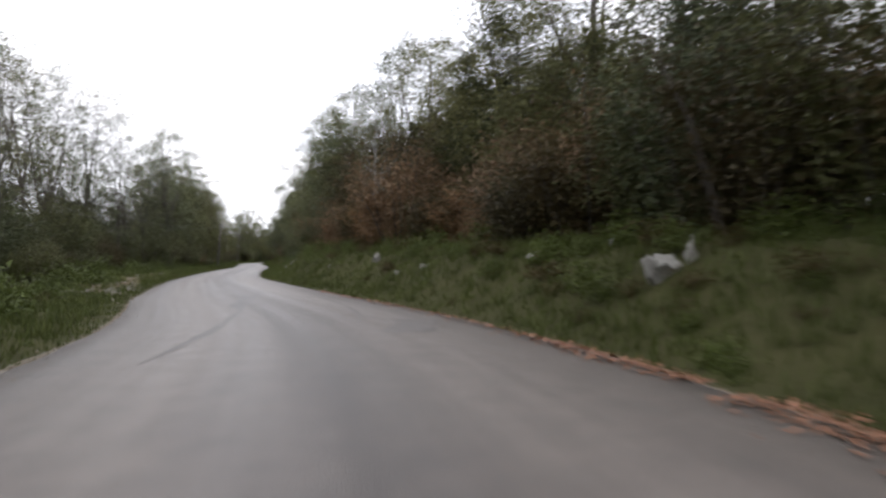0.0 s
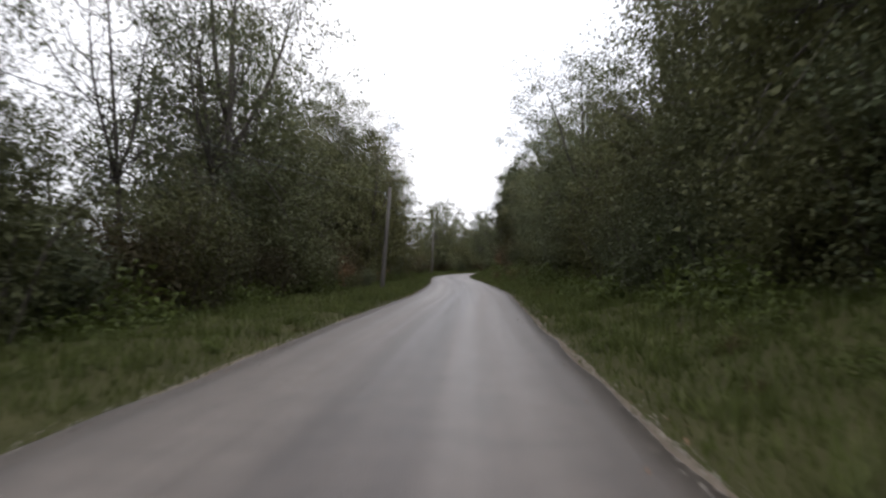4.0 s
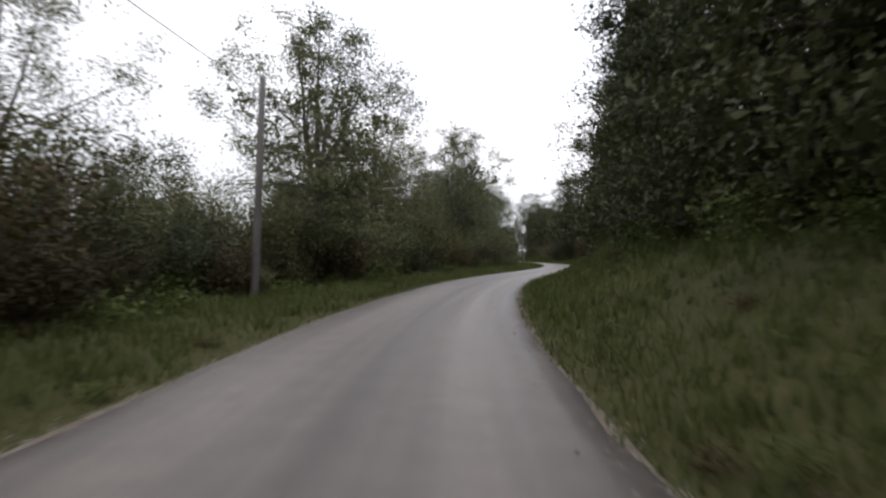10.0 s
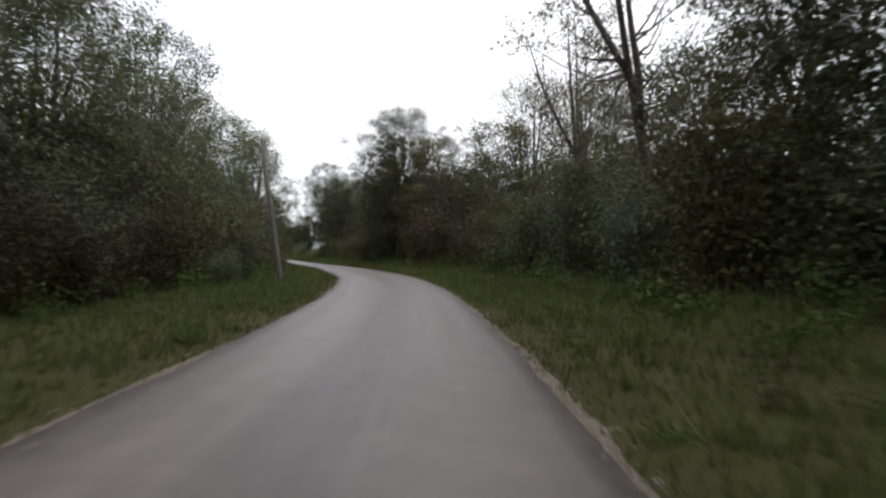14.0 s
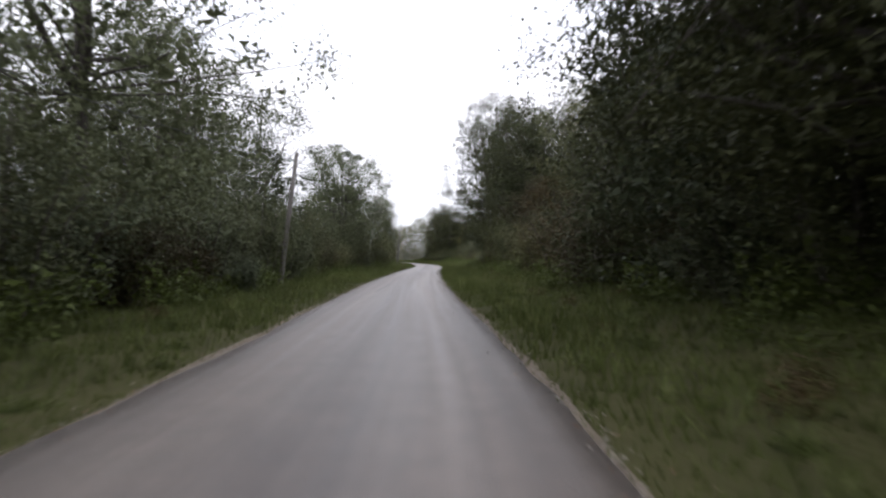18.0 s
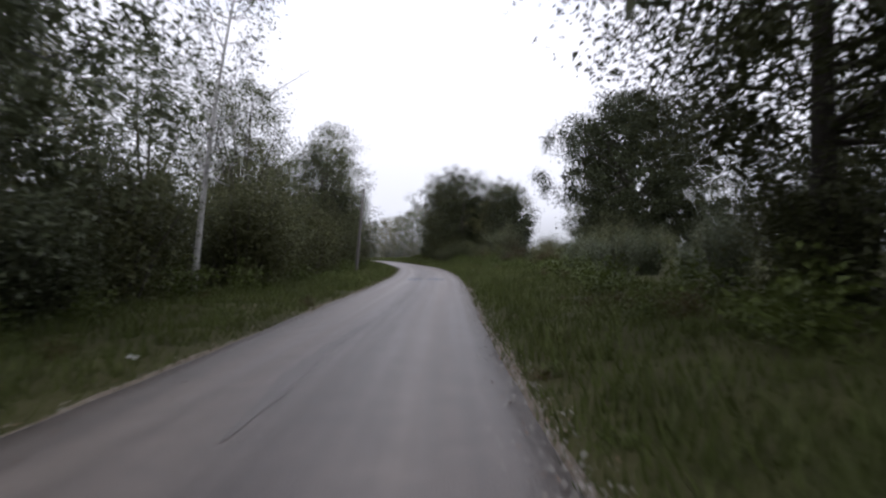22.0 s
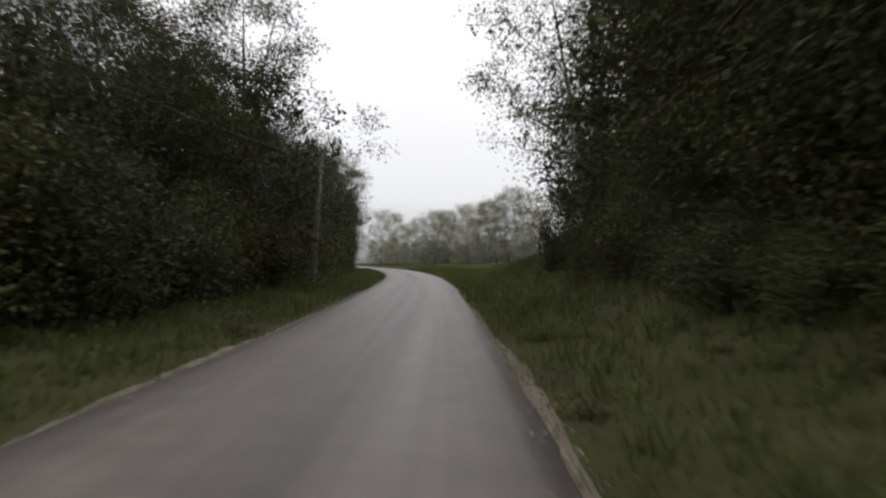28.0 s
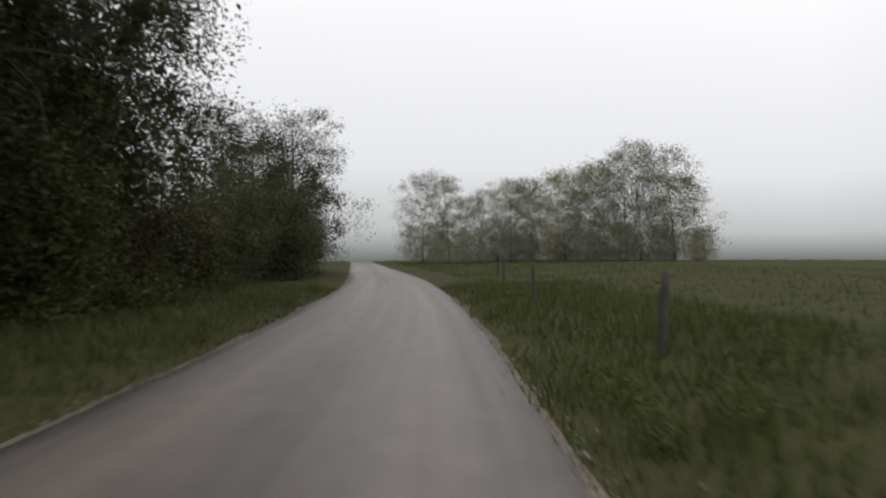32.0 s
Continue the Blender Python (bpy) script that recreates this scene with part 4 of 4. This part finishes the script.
def rock(s, d, size, seed):
    rng_ = np.random.default_rng(seed)
    bm = bmesh.new()
    bmesh.ops.create_icosphere(bm, subdivisions=3, radius=1.0)
    cuts = rng_.normal(size=(12, 3))
    cuts /= np.linalg.norm(cuts, axis=1)[:, None]
    for v in bm.verts:
        p = np.array(v.co)
        for c in cuts:
            over = p @ c - 0.42
            if over > 0:
                p = p - c * over * 0.9
        p += 0.3 * np.array(noise.noise_vector(Vector(p * 1.9) + Vector((seed, 0, 0)))) + rng_.normal(0, 0.035, 3)
        v.co = p * np.array(size)
    me_ = bpy.data.meshes.new("rock")
    bm.to_mesh(me_)
    bm.free()
    me_.materials.append(M_STONE)
    x, y = place(s, d)
    ob = new("rock", me_)
    ob.matrix_world = pose(x, y, ground_z(s, d) + size[2] * 0.2, 0, 0, rng_.uniform(0, 360))
    tagged(ob, "pale weathered limestone rock set in the grassy bank", "rock", "rocks in the bank")


for i, (s, d, w, h) in enumerate(((9.6, 5.35, 0.47, 0.56), (9.5, 5.9, 0.22, 0.44), (14.4, 5.4, 0.24, 0.22), (12.6, 6.3, 0.2, 0.22), (10.4, 4.9, 0.13, 0.12), (25.2, 4.3, 0.32, 0.3), (31.2, 3.5, 0.22, 0.17), (21.0, 3.95, 0.2, 0.18), (19.8, 4.4, 0.26, 0.22), (44.6, 3.25, 0.24, 0.26), (45.1, 3.12, 0.2, 0.18), (44.2, 2.8, 0.13, 0.2), (47.6, 3.05, 0.24, 0.2), (49.6, 3.3, 0.16, 0.16), (47.2, 4.6, 0.15, 0.12), (172.8, 2.75, 0.5, 0.3), (167.0, 3.0, 0.22, 0.18), (36, 4.6, 0.2, 0.16), (125, 3.4, 0.14, 0.12), (123.5, 4.2, 0.14, 0.1), (116, 5.4, 0.2, 0.14))):
    rock(s, d, (w, w * 0.7, h), 40 + i)

# ---- grass, weeds, litter ----


def blades(seed, count, s0, s1, inner, outer, tall, name, label, mat=None, side=1):
    rng_ = np.random.default_rng(seed)
    s = rng_.uniform(s0, s1, count)
    o = inner + (outer - inner) * rng_.uniform(0, 1, count) ** 1.4
    d = table(MIDDLE, s) + side * (table(WIDTH, s) / 2 + o)
    x, y = place(s, d)
    z = height(s, d, x, y) - 0.02
    patch = 0.55 + 0.45 * np.sin(x * 0.9 + 1.7 * np.sin(y * 0.6)) * np.sin(y * 0.8 + 0.5)
    h = tall * rng_.uniform(0.4, 1.2, count) * (0.5 + 0.7 * patch) * np.clip(0.35 + o, 0.35, 1)
    w = rng_.uniform(0.006, 0.014, count) * (1 + h * 2)
    a = rng_.uniform(0, 6.283, count)
    lean = rng_.uniform(0.1, 0.6, count) * h
    b = rng_.uniform(0, 6.283, count)
    bare = (side < 0) & (s > 24) & (s < 50) & (d > -7.3 + 0.4 * np.sin(s)) & (d < -4.9 + 0.3 * np.sin(s * 0.7))
    bare |= (side > 0) & (s > 43) & (s < 50.5) & (d > 2.75) & (d < 4.0 + 0.3 * np.sin(s * 2.3))
    h = np.where(bare, h * 0.3, h)
    base = np.stack([x, y, z], axis=1)
    wide = np.stack([np.cos(a) * w, np.sin(a) * w, np.zeros(count)], axis=1)
    tip = base + np.stack([np.cos(b) * lean, np.sin(b) * lean, h], axis=1)
    q = np.stack([base - wide, base + wide, tip], axis=1)
    tagged(new(name, quads_mesh(name, q.reshape(-1, 3), mat or M_GRASS, 3)), label, "grass", kind="stuff")


blades(1, 190000, -10, 440, -0.02, 4.6, 0.28, "verge_grass", "rough damp green grass of the verge", side=-1)
blades(2, 210000, -10, 440, -0.02, 5.0, 0.32, "verge_grass", "rough damp green grass of the verge and bank", side=1)
blades(3, 60000, 385, 500, 2.0, 26.0, 0.2, "field_grass", "short green pasture grass of the field", side=1)


def tussocks(seed, count, s0, s1, inner, outer, tall, side):
    """Separate tufts of longer grass."""
    rng_ = np.random.default_rng(seed)
    each = 20
    s = rng_.uniform(s0, s1, count)
    o = inner + (outer - inner) * rng_.uniform(0, 1, count)
    d = table(MIDDLE, s) + side * (table(WIDTH, s) / 2 + o)
    x, y = place(s, d)
    z = height(s, d, x, y) - 0.02
    big_ = rng_.uniform(0.5, 1.3, count)
    base = np.repeat(np.stack([x, y, z], axis=1), each, axis=0) + rng_.normal(0, 0.05, (count * each, 3)) * [1, 1, 0]
    k = np.repeat(big_, each) * tall * rng_.uniform(0.5, 1.1, count * each)
    a = rng_.uniform(0, 6.283, count * each)
    out = k * rng_.uniform(0.15, 0.9, count * each)
    tip = base + np.stack([np.cos(a) * out, np.sin(a) * out, k * rng_.uniform(0.6, 1.0, count * each)], axis=1)
    w = rng_.uniform(0.007, 0.013, count * each)
    wide = np.stack([-np.sin(a) * w, np.cos(a) * w, np.zeros(count * each)], axis=1)
    q = np.stack([base - wide, base + wide, tip], axis=1)
    tagged(new("grass_tussock", quads_mesh("grass_tussock", q.reshape(-1, 3), M_TUSSOCK, 3)), "yellow-green tufts of longer grass on the verge", "grass", kind="stuff")


tussocks(6, 5200, -10, 440, 0.4, 4.5, 0.36, -1)
tussocks(7, 6000, -10, 400, 0.5, 5.0, 0.4, 1)


def shoulder(side):
    """The strip of trodden grit between asphalt and grass."""
    rng_ = np.random.default_rng(60 + side)
    v, f = [], []
    for i, s in enumerate(np.arange(-12, 470, 0.8)):
        edge_ = table(MIDDLE, s) + side * (table(WIDTH, s) / 2)
        wide = 0.12 + 0.07 * math.sin(s * 0.31) + 0.07 * math.sin(s * 0.83 + 1) + rng_.normal(0, 0.035)
        wide *= 0.65 if s < 240 else 1.0
        for o in (-0.06, wide * 0.5, max(0.08, wide)):
            x, y = place(s, edge_ + side * o)
            v.append((x, y, float(height(np.array([s]), np.array([edge_ + side * o]), np.array([x]), np.array([y]))[0]) + (0.026 if o == wide * 0.5 else 0.016)))
        if i:
            for k in (0, 1):
                a = (i - 1) * 3 + k
                f.append((a, a + 1, a + 4, a + 3)[::side])
    tagged(new("road_shoulder", mesh_of("road_shoulder", v, f, M_SHOULDER, True)), "narrow strip of trodden grit beside the asphalt", "road edge", kind="structure")


shoulder(1)
shoulder(-1)
row(BUSHES, ("herb",), -5, 440, 1.5, -8.4, -6.0, 0.6, 1.2, WEEDS)
row(BUSHES, ("herb",), 50, 388, 1.5, 4.2, 6.2, 0.6, 1.2, WEEDS)
row(BUSHES, ("herb",), -5, 50, 1.0, 4.6, 8.0, 0.4, 0.9, WEEDS)
BRAMBLE = []
low_dice = random.Random(41)
for i in range(1500):
    at, side = low_dice.uniform(-6, 425), low_dice.choice((-1, 1))
    off = table(MIDDLE, at) + side * (table(WIDTH, at) / 2 + 0.35 + 3.2 * low_dice.random() ** 1.3)
    plant(BUSHES, "herb", at, off, low_dice.uniform(0.14, 0.36), None, low_dice, joined=WEEDS if low_dice.random() < 0.85 else BRAMBLE)
for i in range(170):
    plant(BUSHES, "herb", other_dice.uniform(-4, 53), other_dice.uniform(4.0, 8.6), other_dice.uniform(0.3, 0.75), None, other_dice, joined=BRAMBLE if i % 2 else WEEDS)
for i in range(200):
    plant(BUSHES, "herb", other_dice.uniform(55, 385), other_dice.uniform(3.2, 5.6), other_dice.uniform(0.25, 0.6), None, other_dice, joined=BRAMBLE if i % 3 == 0 else WEEDS)
for i in range(60):
    plant(BUSHES, "herb", other_dice.uniform(97, 113), other_dice.uniform(3.3, 5.6), other_dice.uniform(0.35, 0.8), None, other_dice, joined=BRAMBLE if i % 3 else WEEDS)
for name, heap, mat, label in (("bramble", BRAMBLE, M_LEAF_RUSSET, "low russet brambles scattered over the grassy bank"), ("undergrowth", HEDGE, M_LEAF, "dense green undergrowth behind the roadside hedge"), ("bracken", BRACKEN, M_LEAF_BROWN, "withered brown bracken up the slope"),
                               ("weeds", WEEDS, M_HERB, "nettles and bramble along the foot of the hedge")):
    tagged(new(name, quads_mesh(name, np.concatenate(heap), mat, 3)), label, name, kind="stuff")


def litter(seed, count, spread_, name, label, mat, size, side, s0=-10, s1=430):
    rng_ = np.random.default_rng(seed)
    s = rng_.uniform(s0, s1, count)
    o = np.abs(rng_.normal(0, spread_, count)) * np.where(rng_.uniform(0, 1, count) < 0.4, -1, 1)
    d = table(MIDDLE, s) + side * (table(WIDTH, s) / 2 + o - 0.02)
    x, y = place(s, d)
    z = np.where(o > 0.03, height(s, d, x, y) + 0.02, 0.035)
    c = np.stack([x, y, z], axis=1)
    a = rng_.uniform(0, 6.283, count)
    k = size * rng_.uniform(0.5, 1.4, count)
    u = np.stack([np.cos(a) * k, np.sin(a) * k, rng_.uniform(-0.2, 0.5, count) * k], axis=1)
    v = np.stack([-np.sin(a) * k, np.cos(a) * k, rng_.uniform(-0.2, 0.5, count) * k], axis=1) * 0.6
    q = np.stack([c - u, c - v * 0.8, c + u, c + v], axis=1)
    q[..., 2] += 0.01
    tagged(new(name, quads_mesh(name, q.reshape(-1, 3), mat)), label, "litter", kind="stuff")


litter(21, 4000, 0.22, "leaf_litter", "brown fallen leaves along the edge of the asphalt", M_LITTER, 0.024, 1)
litter(22, 2500, 0.2, "leaf_litter", "brown fallen leaves along the edge of the asphalt", M_LITTER, 0.024, -1)
litter(23, 20000, 0.13, "edge_gravel", "loose pale gravel at the broken edge of the asphalt", M_GRIT, 0.018, 1)
litter(24, 20000, 0.15, "edge_gravel", "loose pale gravel at the broken edge of the asphalt", M_GRIT, 0.018, -1)


def bare_patch(s0, s1, d0, d1, mat, label):
    """Bare earth in the turf."""
    rng_ = np.random.default_rng(77)
    rows_, across_ = 40, 7
    v, f = [], []
    for i in range(rows_):
        s = s0 + (s1 - s0) * i / (rows_ - 1)
        fade = min(1.0, 4 * i / rows_, 4 * (rows_ - 1 - i) / rows_)
        mid_, half_ = (d0 + d1) / 2 + 0.3 * math.sin(s * 0.6), (d1 - d0) / 2 * fade * rng_.uniform(0.75, 1.1) + 0.05
        for k in range(across_):
            d = mid_ + half_ * (2 * k / (across_ - 1) - 1)
            x, y = place(s, d)
            v.append((x, y, ground_z(s, d) + (0.03 if 0 < k < across_ - 1 else -0.02)))
        if i:
            f += [((i - 1) * across_ + k, (i - 1) * across_ + k + 1, i * across_ + k + 1, i * across_ + k) for k in range(across_ - 1)]
    tagged(new("bare_earth", mesh_of("bare_earth", v, f, mat, True)), label, "bare ground", kind="structure")


M_EARTH = material("bare_earth", (0.15, 0.11, 0.075), rough=0.95, spread=0.5, scale=1.5, fine=30.0, bump=0.9, spec=0.1)
M_SCAR = material("eroded_earth", (0.05, 0.038, 0.026), rough=0.95, spread=0.6, scale=2.5, fine=30.0, bump=1.0, spec=0.1)
bare_patch(24, 50, -7.0, -5.0, M_EARTH, "bare trodden brown earth on the lay-by")
bare_patch(43, 50, 2.8, 3.9, M_SCAR, "dark eroded earth between rocks in the bank")


def layby(seed, count, s0, s1, d0, d1, size):
    """Loose stones over a patch of the verge."""
    rng_ = np.random.default_rng(seed)
    s, d = rng_.uniform(s0, s1, count), d0 + (d1 - d0) * rng_.beta(2, 2, count)
    x, y = place(s, d)
    z = height(s, d, x, y)
    k = size * rng_.uniform(0.4, 1.6, count)
    shape = np.array([(1, 0, 0), (-0.5, 0.8, 0), (-0.6, -0.8, 0.1), (0, 0.1, 0.7)])
    tris = np.array([(0, 1, 3), (1, 2, 3), (2, 0, 3)])
    jig = shape[None] + rng_.normal(0, 0.2, (count, 4, 3))
    pts_ = np.stack([x, y, z], axis=1)[:, None] + jig * k[:, None, None]
    q = pts_[:, tris].reshape(-1, 3)
    tagged(new("loose_gravel", quads_mesh("loose_gravel", q, M_GRIT, 3)), "pale loose gravel strewn over the grassy lay-by", "gravel", kind="stuff")


M_CHALK = material("pale_edge_gravel", (0.25, 0.235, 0.21), rough=0.85, spread=0.5, bump=0.3, per="island")
litter(25, 5000, 0.16, "edge_gravel", "loose pale gravel at the broken edge of the asphalt", M_CHALK, 0.02, 1, 258, 330)
for seed, count, spread_, s0, s1 in ((26, 1300, 0.26, 0.5, 5.2), (27, 800, 0.2, 5.9, 9.2), (28, 350, 0.16, 9.2, 14), (29, 500, 0.2, 14, 24)):
    litter(seed, count, spread_, "leaf_litter", "orange-brown fallen leaves drifted along the foot of the bank", M_LITTER_ORANGE, 0.042, 1, s0, s1)
layby(31, 6000, 24, 52, -8.2, -4.3, 0.03)
layby(32, 500, 20, 50, -7.6, -4.6, 0.07)


M_WORN = material("old_bitumen", (0.088, 0.076, 0.068), rough=0.5, spread=0.4, scale=2.5, fine=50.0, bump=0.4)


def seal(s0, s1, d0, d1, wide):
    """A dark strip of bitumen on the road."""
    v, f = [], []
    rough_ = random.Random(int(s0 * 7))
    for i, u in enumerate(np.linspace(0, 1, 30)):
        s, d = s0 + (s1 - s0) * u, d0 + (d1 - d0) * u + 0.12 * math.sin(5 * u + s0)
        e = (d - table(MIDDLE, s)) / (table(WIDTH, s) / 2)
        swell, blunt = (0.15, 0.2) if wide < 0.4 else (0.03, 0.8)
        for k in (-1, 1):
            x, y = place(s, d + k * wide * (0.5 + swell * math.sin(9 * u)) * (rough_.uniform(0.55, 1.2) if wide < 0.4 else rough_.uniform(0.9, 1.06)) * min(1, blunt + 5 * u, blunt + 5 * (1 - u)))
            v.append((x, y, 0.012 + 0.035 * (1 - e * e) + 0.005))
        if i:
            f.append((2 * i - 2, 2 * i - 1, 2 * i + 1, 2 * i))
    tagged(new("tar_strip", mesh_of("tar_strip", v, f, M_WORN)), "dark bitumen strip sealing a crack in the asphalt", "road repair", "bitumen strips on the road")


for s0, s1, d0, d1, w in ((8, 24, -2.6, -0.4, 0.16), (12, 21, 0.6, 1.2, 0.14), (16, 22, -1.6, -1.2, 0.35), (33.2, 34.2, -3.2, -1.9, 0.55), (33.6, 34.4, -1.7, -0.7, 0.45), (10.4, 12.6, 1.3, 1.6, 0.9), (176.0, 178.4, -0.85, -0.9, 0.95), (258, 276, -1.9, -1.7, 0.16), (292, 303, -1.5, -1.3, 0.2)):
    seal(s0, s1, d0, d1, w)


# ---- faded paint on the road ----


def paint_marks(s0, d0, bars):
    """Worn blue bars, all one painted mark."""
    x, y = place(s0, d0)
    ob = thing("road_marking", pose(x, y, 0.0, 0, 0, math.degrees(float(heading(s0)))), "faded blue painted marking worn into the asphalt", "road marking", "painted markings")
    for i, (a0, a1, b0, b1) in enumerate(bars):
        r = random.Random(300 + i)
        v, f = [], []
        for k, u in enumerate(np.linspace(0, 1, 9)):
            for w in (0, 1):
                across = a0 + (a1 - a0) * u
                along = (b0 + r.uniform(-0.06, 0.06)) if w == 0 else (b1 + r.uniform(-0.06, 0.06))
                e = (d0 + across - table(MIDDLE, s0)) / (table(WIDTH, s0) / 2)
                v.append((across, along, 0.017 + 0.035 * (1 - e * e)))
            if k:
                f.append((2 * k - 2, 2 * k, 2 * k + 1, 2 * k - 1))
        part("paint_bar", mesh_of("paint_bar", v, f, M_BLUE), ob)


paint_marks(319.8, -1.95, ((0.0, 0.24, -0.6, 0.5), (0.25, 0.46, -0.7, 0.6), (0.47, 0.72, -0.65, 0.55)))
paint_marks(319.9, -0.95, ((0.0, 0.27, -0.6, 0.5), (0.28, 0.54, -0.65, 0.6), (0.55, 0.84, -0.6, 0.62)))

# ---- pale scraps on the verge ----


def scrap(s, d, size, seed):
    rng_ = np.random.default_rng(seed)
    n = 5
    u = np.linspace(-1, 1, n)
    gx_, gy_ = np.meshgrid(u, u)
    z = rng_.normal(0, 0.28, (n, n)) + 0.35
    v = np.stack([gx_ * 1.0 + rng_.normal(0, 0.12, (n, n)), gy_ * 0.7 + rng_.normal(0, 0.12, (n, n)), z], axis=-1).reshape(-1, 3) * size
    f = [(i * n + k, i * n + k + 1, (i + 1) * n + k + 1, (i + 1) * n + k) for i in range(n - 1) for k in range(n - 1)]
    x, y = place(s, d)
    ob = new("paper_scrap", mesh_of("paper_scrap", v, f, M_PAPER))
    ob.matrix_world = pose(x, y, ground_z(s, d) + 0.06, 8, 5, rng_.uniform(0, 360))
    tagged(ob, "crumpled pale scrap of paper caught in the verge grass", "litter", "scraps on the verge")


for i, (s, d, k) in enumerate(((228.0, 3.15, 0.09), (228.0, 3.45, 0.08), (331.7, 2.24, 0.1), (51.6, 4.0, 0.085), (42.0, 2.3, 0.06), (123, 3.9, 0.06), (327.5, -4.7, 0.06), (295.2, -3.7, 0.06))):
    scrap(s, d, k, 70 + i)
